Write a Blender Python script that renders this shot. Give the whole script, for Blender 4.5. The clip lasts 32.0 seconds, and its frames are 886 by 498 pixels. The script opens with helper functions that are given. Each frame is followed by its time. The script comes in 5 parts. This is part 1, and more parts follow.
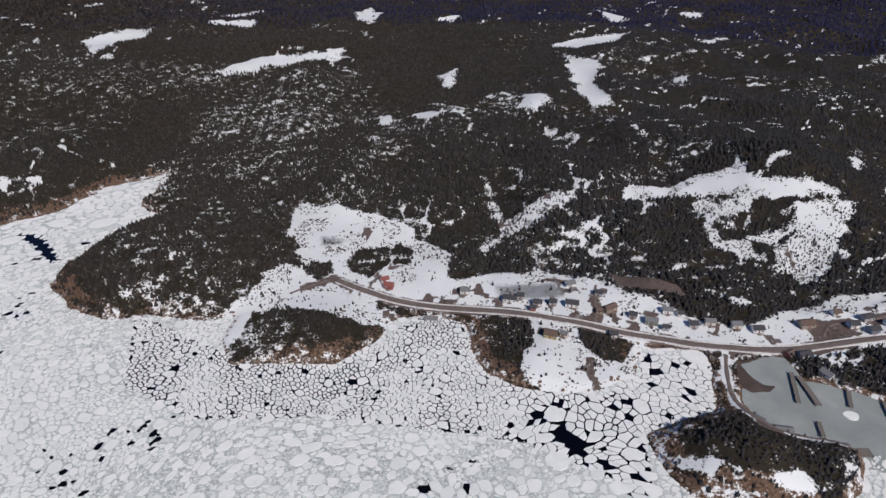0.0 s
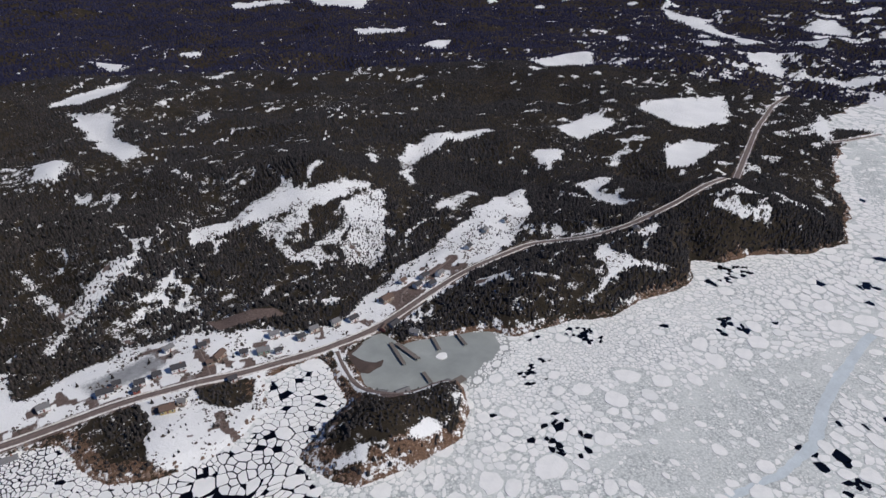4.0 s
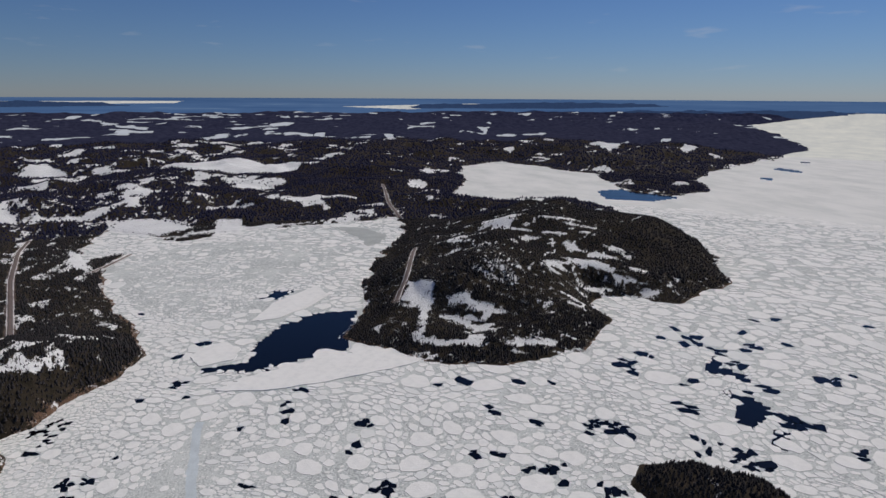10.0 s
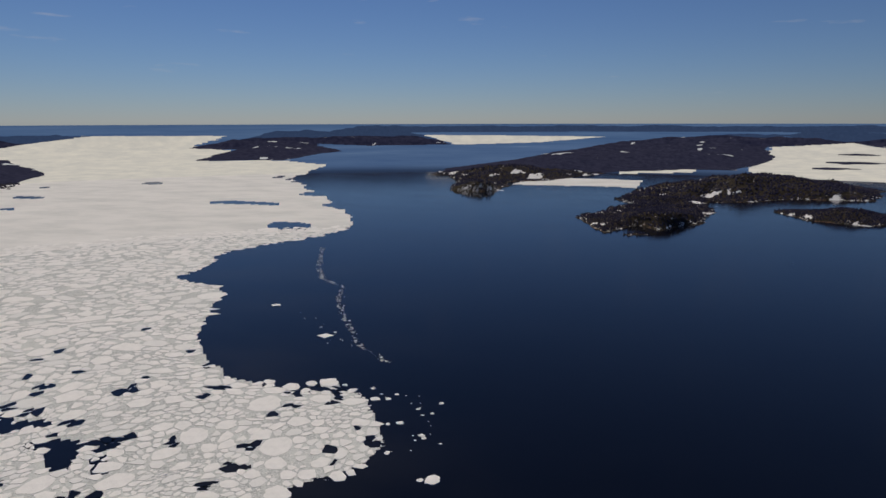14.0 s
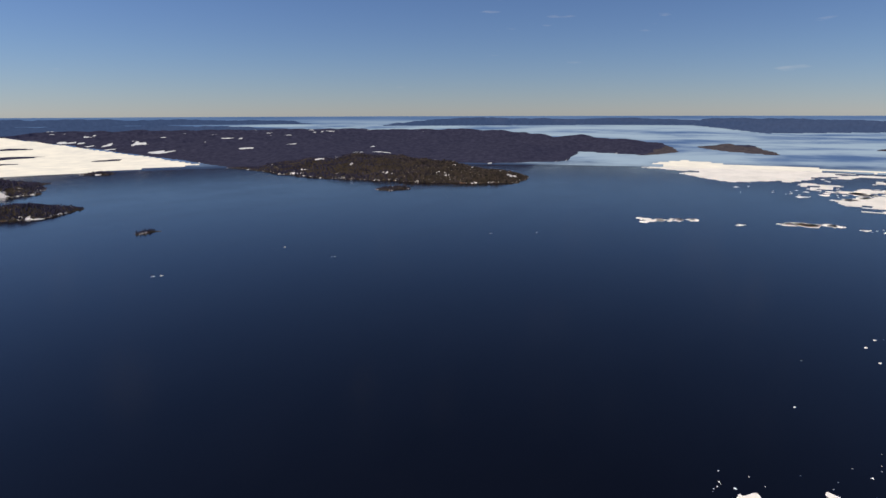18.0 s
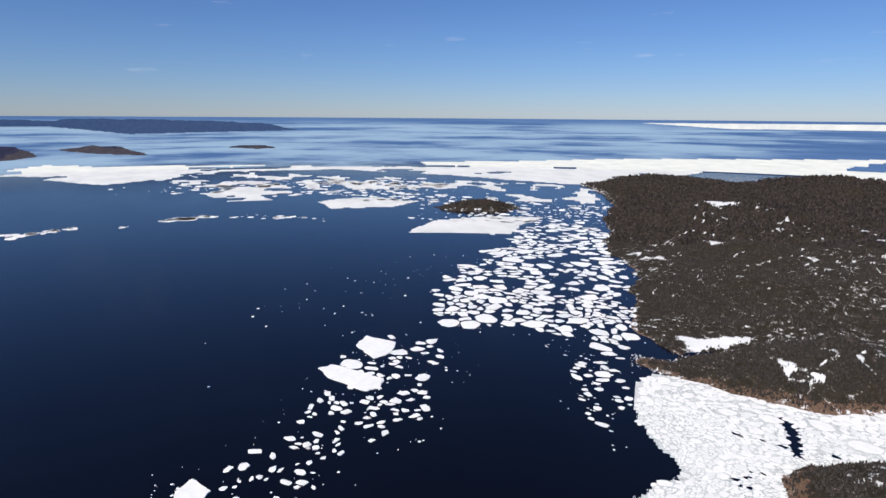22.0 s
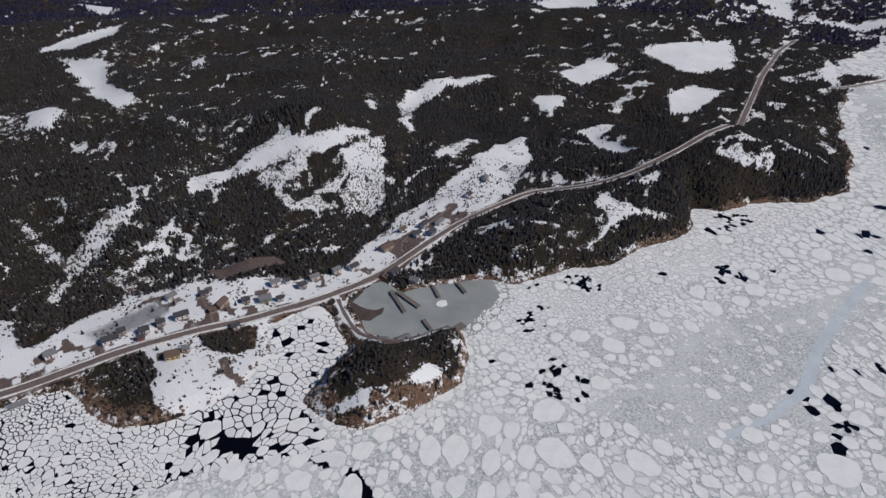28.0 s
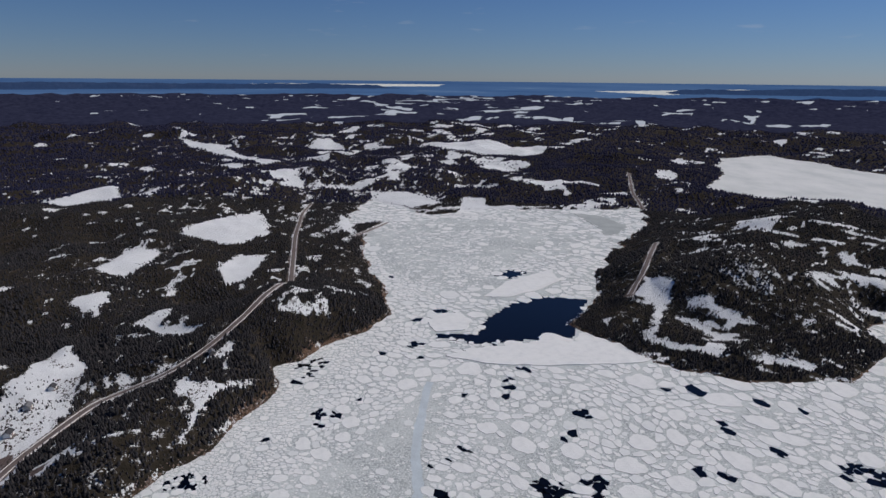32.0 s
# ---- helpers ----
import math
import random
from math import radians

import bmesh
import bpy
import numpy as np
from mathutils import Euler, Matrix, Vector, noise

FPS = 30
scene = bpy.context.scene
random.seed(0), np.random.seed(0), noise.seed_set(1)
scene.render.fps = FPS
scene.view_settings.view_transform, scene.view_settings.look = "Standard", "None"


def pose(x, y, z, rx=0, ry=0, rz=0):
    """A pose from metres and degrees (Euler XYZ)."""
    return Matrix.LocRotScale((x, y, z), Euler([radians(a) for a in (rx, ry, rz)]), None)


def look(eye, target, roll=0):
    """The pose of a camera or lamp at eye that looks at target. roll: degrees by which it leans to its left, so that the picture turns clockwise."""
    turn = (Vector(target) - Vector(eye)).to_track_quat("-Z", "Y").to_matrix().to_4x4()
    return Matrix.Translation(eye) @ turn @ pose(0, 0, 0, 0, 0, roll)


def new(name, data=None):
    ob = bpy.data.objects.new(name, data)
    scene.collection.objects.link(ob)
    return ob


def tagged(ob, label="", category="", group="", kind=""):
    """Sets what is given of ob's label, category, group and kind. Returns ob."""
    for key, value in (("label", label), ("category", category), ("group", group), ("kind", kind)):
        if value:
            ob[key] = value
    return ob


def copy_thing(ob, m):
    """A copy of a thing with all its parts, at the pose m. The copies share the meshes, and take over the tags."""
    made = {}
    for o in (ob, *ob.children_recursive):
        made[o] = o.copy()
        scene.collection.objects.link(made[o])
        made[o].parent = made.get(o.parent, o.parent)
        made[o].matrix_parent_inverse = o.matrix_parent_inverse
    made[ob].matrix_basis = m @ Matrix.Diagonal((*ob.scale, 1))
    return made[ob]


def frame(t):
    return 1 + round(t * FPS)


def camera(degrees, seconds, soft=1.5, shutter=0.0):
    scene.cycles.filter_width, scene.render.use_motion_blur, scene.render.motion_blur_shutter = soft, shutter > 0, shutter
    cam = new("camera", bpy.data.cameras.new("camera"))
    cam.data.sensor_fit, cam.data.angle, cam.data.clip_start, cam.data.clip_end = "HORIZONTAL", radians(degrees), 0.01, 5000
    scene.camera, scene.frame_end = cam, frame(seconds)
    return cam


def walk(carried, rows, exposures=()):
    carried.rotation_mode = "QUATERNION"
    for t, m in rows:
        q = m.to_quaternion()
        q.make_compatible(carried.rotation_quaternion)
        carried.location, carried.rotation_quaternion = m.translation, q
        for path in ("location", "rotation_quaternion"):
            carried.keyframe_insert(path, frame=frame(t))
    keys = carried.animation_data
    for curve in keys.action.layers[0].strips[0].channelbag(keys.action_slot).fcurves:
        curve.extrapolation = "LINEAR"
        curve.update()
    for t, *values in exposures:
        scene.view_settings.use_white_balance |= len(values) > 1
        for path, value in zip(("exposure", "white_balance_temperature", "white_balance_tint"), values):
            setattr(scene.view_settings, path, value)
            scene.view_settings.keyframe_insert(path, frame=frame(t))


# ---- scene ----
from mathutils import kdtree

EYE = 260.0  # height of the drone over the sea, metres

cam = camera(71.31, 32.0, soft=1.5)
walk(cam, [
    (0.0, pose(0, 0, EYE, 59.58, -0.50, 0.51)),
    (0.5, pose(0, 0, EYE, 59.16, -0.49, -4.47)),
    (1.0, pose(0, 0, EYE, 58.74, -0.41, -10.38)),
    (1.5, pose(0, 0, EYE, 58.63, -0.44, -16.45)),
    (2.0, pose(0, 0, EYE, 58.62, -0.42, -22.33)),
    (2.5, pose(0, 0, EYE, 59.35, -0.42, -27.48)),
    (4.5, pose(0, 0, EYE, 64.72, -0.32, -47.31)),
    (5.0, pose(0, 0, EYE, 66.26, -0.19, -53.37)),
    (5.5, pose(0, 0, EYE, 68.31, -0.17, -59.66)),
    (6.0, pose(0, 0, EYE, 70.48, -0.14, -65.90)),
    (6.5, pose(0, 0, EYE, 72.61, -0.12, -71.96)),
    (7.0, pose(0, 0, EYE, 74.34, -0.17, -76.86)),
    (7.5, pose(0, 0, EYE, 74.87, -0.23, -81.34)),
    (8.0, pose(0, 0, EYE, 74.88, -0.27, -85.72)),
    (8.5, pose(0, 0, EYE, 75.07, -0.32, -90.20)),
    (9.0, pose(0, 0, EYE, 75.12, -0.28, -94.97)),
    (9.5, pose(0, 0, EYE, 75.55, -0.33, -100.00)),
    (10.0, pose(0, 0, EYE, 76.02, -0.31, -105.47)),
    (10.5, pose(0, 0, EYE, 76.35, -0.29, -111.80)),
    (11.0, pose(0, 0, EYE, 76.73, -0.17, -118.46)),
    (11.5, pose(0, 0, EYE, 76.73, -0.06, -125.37)),
    (12.0, pose(0, 0, EYE, 76.79, -0.07, -133.06)),
    (12.5, pose(0, 0, EYE, 77.39, -0.07, -140.47)),
    (13.0, pose(0, 0, EYE, 78.43, -0.04, -148.36)),
    (13.5, pose(0, 0, EYE, 78.34, 0.01, -157.85)),
    (14.0, pose(0, 0, EYE, 78.25, 0.13, -168.64)),
    (14.5, pose(0, 0, EYE, 78.18, 0.18, -179.86)),
    (15.0, pose(0, 0, EYE, 78.05, 0.29, 168.88)),
    (15.5, pose(0, 0, EYE, 77.86, 0.48, 158.35)),
    (17.5, pose(0, 0, EYE, 77.60, 0.26, 129.78)),
    (18.0, pose(0, 0, EYE, 77.56, 0.16, 123.02)),
    (18.5, pose(0, 0, EYE, 77.58, 0.12, 116.92)),
    (19.0, pose(0, 0, EYE, 77.56, -0.00, 111.05)),
    (19.5, pose(0, 0, EYE, 77.57, -0.10, 105.13)),
    (20.0, pose(0, 0, EYE, 77.61, -0.17, 98.92)),
    (20.5, pose(0, 0, EYE, 77.65, -0.23, 92.16)),
    (21.0, pose(0, 0, EYE, 77.67, -0.24, 84.73)),
    (21.5, pose(0, 0, EYE, 77.69, -0.38, 77.33)),
    (22.0, pose(0, 0, EYE, 77.75, -0.40, 69.31)),
    (22.5, pose(0, 0, EYE, 77.84, -0.56, 60.55)),
    (23.0, pose(0, 0, EYE, 77.92, -0.58, 50.87)),
    (23.5, pose(0, 0, EYE, 72.15, -0.68, 40.75)),
    (24.0, pose(0, 0, EYE, 62.02, -0.90, 30.95)),
    (24.5, pose(0, 0, EYE, 58.75, -0.92, 21.16)),
    (25.0, pose(0, 0, EYE, 55.83, -0.92, 10.52)),
    (25.5, pose(0, 0, EYE, 55.75, -0.83, -0.51)),
    (26.0, pose(0, 0, EYE, 55.78, -0.79, -10.89)),
    (26.5, pose(0, 0, EYE, 55.81, -0.71, -20.28)),
    (28.5, pose(0, 0, EYE, 60.05, -0.60, -47.93)),
    (29.0, pose(0, 0, EYE, 62.61, -0.69, -53.71)),
    (29.5, pose(0, 0, EYE, 65.49, -0.67, -59.46)),
    (30.0, pose(0, 0, EYE, 68.56, -0.68, -65.01)),
    (30.5, pose(0, 0, EYE, 71.57, -0.71, -70.37)),
    (31.0, pose(0, 0, EYE, 73.74, -0.56, -74.99)),
    (31.5, pose(0, 0, EYE, 74.55, -0.53, -79.07)),
    (32.0, pose(0, 0, EYE, 74.50, -0.52, -83.09)),
], exposures=[(0.0, 0.0, 6300, 11.0), (4.5, -0.022, 6300, 10.8), (6.0, -0.08, 6300, 10.7), (9.0, -0.13, 6500, 10.6), (11.0, -0.346, 6650, 10.6), (12, -0.369, 6850, 10.8), (13.0, -0.392, 7000, 10.9), (14, -0.25, 7150, 11.0), (15.0, -0.108, 7317, 11.5), (15.5, -0.004, 7359, 11.8), (17.5, 0.414, 7432, 12.8), (18, 0.491, 7450, 13.0), (19.0, 0.62, 7114, 12.4), (20.0, 0.75, 6827, 11.8), (21.0, 0.687, 6603, 11.1), (21.5, 0.635, 6460, 10.8), (23.0, 0.48, 6340, 10.6), (24.5, 0.208, 6290, 10.6), (26.0, -0.088, 6280, 10.7), (29.0, -0.244, 6260, 10.8), (30.0, -0.299, 6253, 10.9), (32.0, -0.29, 6240, 11.0)])

# ---- daylight ----
SUN_AZ, SUN_EL = radians(-60), radians(44)
world = bpy.data.worlds.new("sky")
scene.world = world
world.use_nodes = True
wt = world.node_tree
sky = wt.nodes.new("ShaderNodeTexSky")
sky.sky_type = "NISHITA"
sky.sun_disc = False
sky.sun_elevation, sky.sun_rotation = SUN_EL, radians(90) - SUN_AZ
sky.altitude, sky.air_density, sky.dust_density, sky.ozone_density = 300, 1.0, 0.0, 4.0
wt.nodes["Background"].inputs["Strength"].default_value = 0.07
# the clear maritime air is bluer than the model's: tint it by height over the horizon
up = wt.nodes.new("ShaderNodeSeparateXYZ")
wt.links.new(wt.nodes.new("ShaderNodeTexCoord").outputs["Generated"], up.inputs[0])
tint = wt.nodes.new("ShaderNodeValToRGB")
for stop, (p, c) in zip((*tint.color_ramp.elements, tint.color_ramp.elements.new(0.09), tint.color_ramp.elements.new(0.8)), ((0.0, (0.465, 0.565, 0.84)), (0.45, (0.35, 0.54, 0.81)), (0.09, (0.445, 0.57, 0.83)), (0.8, (0.31, 0.475, 0.755)))):
    stop.position, stop.color = p, (*c, 1)
wt.links.new(up.outputs["Z"], tint.inputs[0])
tinted = wt.nodes.new("ShaderNodeMix")
tinted.data_type, tinted.blend_type = "RGBA", "MULTIPLY"
tinted.inputs[0].default_value = 1.0
wt.links.new(sky.outputs[0], tinted.inputs[6])
wt.links.new(tint.outputs[0], tinted.inputs[7])
# a few thin wisps of cloud low over the south-west
wisp = wt.nodes.new("ShaderNodeTexNoise")
wmap = wt.nodes.new("ShaderNodeMapping")
wmap.inputs["Scale"].default_value = (9, 9, 60)
wt.links.new(up.inputs[0].links[0].from_socket, wmap.inputs[0])
wt.links.new(wmap.outputs[0], wisp.inputs["Vector"])
wisp.inputs["Scale"].default_value, wisp.inputs["Detail"].default_value = 1.0, 4
wfac = wt.nodes.new("ShaderNodeValToRGB")
wfac.color_ramp.elements[0].position, wfac.color_ramp.elements[1].position = 0.66, 0.86
wt.links.new(wisp.outputs["Fac"], wfac.inputs[0])
low = wt.nodes.new("ShaderNodeValToRGB")
for stop, (p, v) in zip((*low.color_ramp.elements, low.color_ramp.elements.new(0.05)), ((0.02, 0.0), (0.075, 0.0), (0.045, 0.3))):
    stop.position, stop.color = p, (v, v, v, 1)
wt.links.new(up.outputs["Z"], low.inputs[0])
both = wt.nodes.new("ShaderNodeMath")
both.operation = "MULTIPLY"
wt.links.new(wfac.outputs[0], both.inputs[0])
wt.links.new(low.outputs[0], both.inputs[1])
cloudy = wt.nodes.new("ShaderNodeMix")
cloudy.data_type = "RGBA"
cloudy.inputs[7].default_value = (9.0, 8.6, 8.4, 1)
wt.links.new(both.outputs[0], cloudy.inputs[0])
wt.links.new(tinted.outputs[2], cloudy.inputs[6])
wt.links.new(cloudy.outputs[2], wt.nodes["Background"].inputs["Color"])
sun = new("sun", bpy.data.lights.new("sun", "SUN"))
sun.data.energy, sun.data.angle, sun.data.color = 3.4, radians(0.53), (1.0, 0.94, 0.86)
sun.matrix_world = look((0, 0, 0), (-math.cos(SUN_AZ) * math.cos(SUN_EL), -math.sin(SUN_AZ) * math.cos(SUN_EL), -math.sin(SUN_EL)))


# ---- materials ----
class Mat:
    """A node material with a Principled shader; small helpers to wire it."""

    def __init__(self, name, rough=0.8, metal=0.0, spec=0.5):
        self.m = bpy.data.materials.new(name)
        self.m.use_nodes = True
        self.t = self.m.node_tree
        self.b = self.t.nodes["Principled BSDF"]
        self.b.inputs["Roughness"].default_value = rough
        self.b.inputs["Metallic"].default_value = metal
        self.b.inputs["Specular IOR Level"].default_value = spec
        self.co = self.t.nodes.new("ShaderNodeTexCoord").outputs["Object"]

    def link(self, a, b):
        self.t.links.new(a, b)

    def noise(self, scale, detail=4, rough=0.6, stretch=None):
        n = self.t.nodes.new("ShaderNodeTexNoise")
        n.inputs["Scale"].default_value = scale
        n.inputs["Detail"].default_value = detail
        n.inputs["Roughness"].default_value = rough
        co = self.co
        if stretch:
            mp = self.t.nodes.new("ShaderNodeMapping")
            mp.inputs["Scale"].default_value = stretch
            self.link(co, mp.inputs[0])
            co = mp.outputs[0]
        self.link(co, n.inputs["Vector"])
        return n.outputs["Fac"]

    def voronoi(self, scale, feature="F1", rand=1.0):
        n = self.t.nodes.new("ShaderNodeTexVoronoi")
        n.feature = feature
        n.inputs["Scale"].default_value = scale
        n.inputs["Randomness"].default_value = rand
        self.link(self.co, n.inputs["Vector"])
        return n

    def ramp(self, fac, stops):
        n = self.t.nodes.new("ShaderNodeValToRGB")
        e = n.color_ramp.elements
        while len(e) < len(stops):
            e.new(0.5)
        for el, (p, c) in zip(e, stops):
            el.position = p
            el.color = (*c, 1) if len(c) == 3 else c
        self.link(fac, n.inputs[0])
        return n.outputs[0]

    def step(self, fac, lo, hi):
        n = self.t.nodes.new("ShaderNodeMapRange")
        n.interpolation_type = "SMOOTHSTEP"
        n.inputs["From Min"].default_value, n.inputs["From Max"].default_value = lo, hi
        self.link(fac, n.inputs[0])
        return n.outputs[0]

    def math(self, op, a, b=0.0):
        n = self.t.nodes.new("ShaderNodeMath")
        n.operation = op
        for k, v in enumerate((a, b)):
            if isinstance(v, (int, float)):
                n.inputs[k].default_value = v
            else:
                self.link(v, n.inputs[k])
        return n.outputs[0]

    def mix(self, fac, a, b):
        n = self.t.nodes.new("ShaderNodeMix")
        n.data_type = "RGBA"
        for k, v in ((0, fac), (6, a), (7, b)):
            if isinstance(v, (int, float)):
                n.inputs[k].default_value = v
            elif isinstance(v, tuple):
                n.inputs[k].default_value = (*v, 1)
            else:
                self.link(v, n.inputs[k])
        return n.outputs[2]

    def attr(self, name):
        n = self.t.nodes.new("ShaderNodeAttribute")
        n.attribute_name = name
        return n.outputs["Fac"]

    def island(self):
        return self.t.nodes.new("ShaderNodeNewGeometry").outputs["Random Per Island"]

    def base(self, c):
        if isinstance(c, tuple):
            self.b.inputs["Base Color"].default_value = (*c, 1)
        else:
            self.link(c, self.b.inputs["Base Color"])
        return self

    def bump(self, h, strength=0.5, dist=1.0):
        n = self.t.nodes.new("ShaderNodeBump")
        n.inputs["Strength"].default_value, n.inputs["Distance"].default_value = strength, dist
        self.link(h, n.inputs["Height"])
        self.link(n.outputs[0], self.b.inputs["Normal"])
        return self


def grained(name, c, rough=0.8, scale=2.0, vary=0.25, metal=0.0, bump=0.2):
    """A plain painted or natural surface with mottling at two scales."""
    k = Mat(name, rough, metal)
    f = k.math("ADD", k.math("MULTIPLY", k.noise(scale, 3), 0.6), k.math("MULTIPLY", k.noise(scale * 9, 2), 0.4))
    lo, hi = tuple(v * (1 - vary) for v in c), tuple(min(1.0, v * (1 + vary)) for v in c)
    k.base(k.ramp(f, [(0.3, lo), (0.7, hi)])).bump(f, bump, 0.05)
    return k.m


# sea water: nearly black body, sky in its gloss, wind streaks in the roughness
k = Mat("sea_water", 0.12, 0.0, 0.5)
k.b.inputs["IOR"].default_value = 1.33
wide = k.noise(0.004, 4, 0.6, (1.0, 2.2, 1.0))
k.base(k.ramp(wide, [(0.3, (0.0019, 0.0021, 0.0038)), (0.75, (0.0027, 0.0032, 0.0060))]))
k.link(k.ramp(wide, [(0.35, (0.08, 0.08, 0.08)), (0.7, (0.14, 0.14, 0.14))]), k.b.inputs["Roughness"])
k.bump(k.noise(0.35, 5, 0.65), 0.14, 0.4)
WATER = k.m

def distant_glow(name, low, high, scale, snow=None):
    """A plain glowing backdrop surface: the far country's light and haze put into its colour."""
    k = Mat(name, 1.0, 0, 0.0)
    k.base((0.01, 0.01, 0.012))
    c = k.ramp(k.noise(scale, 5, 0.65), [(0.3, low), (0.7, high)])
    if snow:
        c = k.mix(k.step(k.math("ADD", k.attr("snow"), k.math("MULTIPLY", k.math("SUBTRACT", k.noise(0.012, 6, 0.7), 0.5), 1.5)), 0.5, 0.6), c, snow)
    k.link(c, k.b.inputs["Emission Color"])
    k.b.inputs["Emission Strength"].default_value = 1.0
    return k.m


# sea of the distance: it glows, with sky light and haze in its colour
k = Mat("hazy_far_sea", 1.0, 0, 0.0)
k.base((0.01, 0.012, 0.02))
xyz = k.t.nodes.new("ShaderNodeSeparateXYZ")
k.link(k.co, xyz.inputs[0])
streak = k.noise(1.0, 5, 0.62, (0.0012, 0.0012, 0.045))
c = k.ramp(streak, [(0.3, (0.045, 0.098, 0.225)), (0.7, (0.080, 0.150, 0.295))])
# painted darker towards the near edge, like the reflections in the near water
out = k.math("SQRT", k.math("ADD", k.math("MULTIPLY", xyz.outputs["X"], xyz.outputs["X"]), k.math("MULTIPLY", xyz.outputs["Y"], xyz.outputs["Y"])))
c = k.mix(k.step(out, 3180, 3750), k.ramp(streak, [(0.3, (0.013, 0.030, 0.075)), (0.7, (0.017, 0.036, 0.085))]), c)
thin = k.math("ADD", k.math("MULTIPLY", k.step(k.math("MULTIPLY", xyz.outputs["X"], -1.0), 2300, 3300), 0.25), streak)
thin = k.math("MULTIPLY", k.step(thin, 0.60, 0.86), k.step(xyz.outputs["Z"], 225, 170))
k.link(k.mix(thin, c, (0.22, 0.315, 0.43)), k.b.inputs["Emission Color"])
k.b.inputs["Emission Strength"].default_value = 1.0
HAZY_SEA = k.m
FAR_ICE = distant_glow("far_ice", (0.52, 0.53, 0.53), (0.68, 0.67, 0.63), 0.01)
FAR = distant_glow("hazy_far_country", (0.007, 0.009, 0.026), (0.029, 0.031, 0.062), 0.035, (0.46, 0.49, 0.55))
HAZY_ISLES = distant_glow("hazy_blue_isles", (0.024, 0.046, 0.108), (0.033, 0.060, 0.135), 0.05)
FAR_WOODS = distant_glow("far_brown_woods", (0.022, 0.021, 0.032), (0.062, 0.054, 0.062), 0.035, (0.42, 0.42, 0.44))

# brash: grey-green slush with small crumbs of ice
k = Mat("brash_ice", 0.9, 0, 0.1)
crumb = k.voronoi(0.75).outputs["Distance"]
tone = k.noise(0.02, 5, 0.65)
c = k.ramp(crumb, [(0.05, (0.76, 0.765, 0.735)), (0.42, (0.59, 0.605, 0.58)), (0.8, (0.37, 0.39, 0.38))])
k.base(k.mix(k.math("MULTIPLY", k.step(tone, 0.42, 0.66), 0.75), c, (0.66, 0.675, 0.64)))
k.bump(crumb, 0.5, 0.3)
BRASH = k.m

# floes: wind-packed snow on ice
k = Mat("floe_snow", 0.9, 0, 0.05)
n = k.noise(0.12, 5, 0.6)
c = k.ramp(n, [(0.25, (0.74, 0.735, 0.71)), (0.5, (0.84, 0.825, 0.79)), (0.8, (0.89, 0.875, 0.84))])
k.base(k.mix(k.math("MULTIPLY", k.step(k.island(), 0.45, 1.0), 0.45), c, (0.66, 0.675, 0.655)))
k.bump(k.noise(0.5, 5, 0.6), 0.5, 0.4)
FLOE = k.m

# smooth frozen sheet of the bays and the far pack
k = Mat("sheet_ice", 0.9, 0, 0.05)
n = k.noise(0.006, 6, 0.65, (1, 1.8, 1))
k.base(k.ramp(n, [(0.3, (0.60, 0.61, 0.58)), (0.55, (0.74, 0.735, 0.70)), (0.75, (0.80, 0.79, 0.75))]))
k.bump(k.noise(0.05, 4), 0.3, 0.6)
SHEET = k.m

# harbour: grey wet lake ice
k = Mat("grey_ice", 0.35)
n = k.noise(0.05, 5, 0.6)
k.base(k.ramp(n, [(0.3, (0.26, 0.275, 0.255)), (0.6, (0.33, 0.345, 0.32)), (0.8, (0.45, 0.46, 0.44))]))
k.bump(k.noise(0.4, 3), 0.15, 0.1)
GREY_ICE = k.m

# thin new ice
NEW_ICE = grained("new_ice", (0.55, 0.60, 0.615), 0.6, 0.08, 0.16)
WET_ICE = grained("wet_ice", (0.44, 0.45, 0.41), 0.5, 0.03, 0.2)

# ground: snow, brush and rock; the cover comes with the mesh
k = Mat("ground_cover", 0.95, 0, 0.05)
big, mid, fine = k.noise(0.02, 5, 0.6), k.noise(0.11, 5, 0.65), k.noise(0.7, 4, 0.65)
brush = k.ramp(mid, [(0.3, (0.020, 0.017, 0.012)), (0.55, (0.040, 0.032, 0.023)), (0.8, (0.080, 0.058, 0.042))])
snow = k.ramp(big, [(0.3, (0.70, 0.70, 0.69)), (0.7, (0.82, 0.815, 0.80))])
rock = k.ramp(fine, [(0.3, (0.07, 0.045, 0.032)), (0.6, (0.17, 0.105, 0.070)), (0.85, (0.30, 0.22, 0.17))])
ragged = k.math("ADD", k.math("MULTIPLY", k.math("SUBTRACT", mid, 0.5), 1.6), k.math("MULTIPLY", k.math("SUBTRACT", fine, 0.5), 0.9))
is_snow = k.step(k.math("ADD", k.attr("snow"), ragged), 0.42, 0.58)
is_rock = k.step(k.math("ADD", k.attr("rock"), ragged), 0.45, 0.62)
c = k.mix(is_snow, k.mix(is_rock, brush, rock), snow)
gravel = k.ramp(fine, [(0.3, (0.085, 0.062, 0.055)), (0.7, (0.175, 0.132, 0.115))])
c = k.mix(k.step(k.math("ADD", k.attr("bare"), k.math("MULTIPLY", ragged, 0.35)), 0.42, 0.58), c, gravel)
slate = k.ramp(mid, [(0.3, (0.19, 0.195, 0.20)), (0.7, (0.36, 0.365, 0.37))])
k.base(k.mix(k.step(k.math("ADD", k.attr("thaw"), k.math("MULTIPLY", ragged, 0.55)), 0.42, 0.85), c, slate))
k.bump(k.math("ADD", mid, k.math("MULTIPLY", fine, 0.5)), 0.8, 1.2)
GROUND = k.m

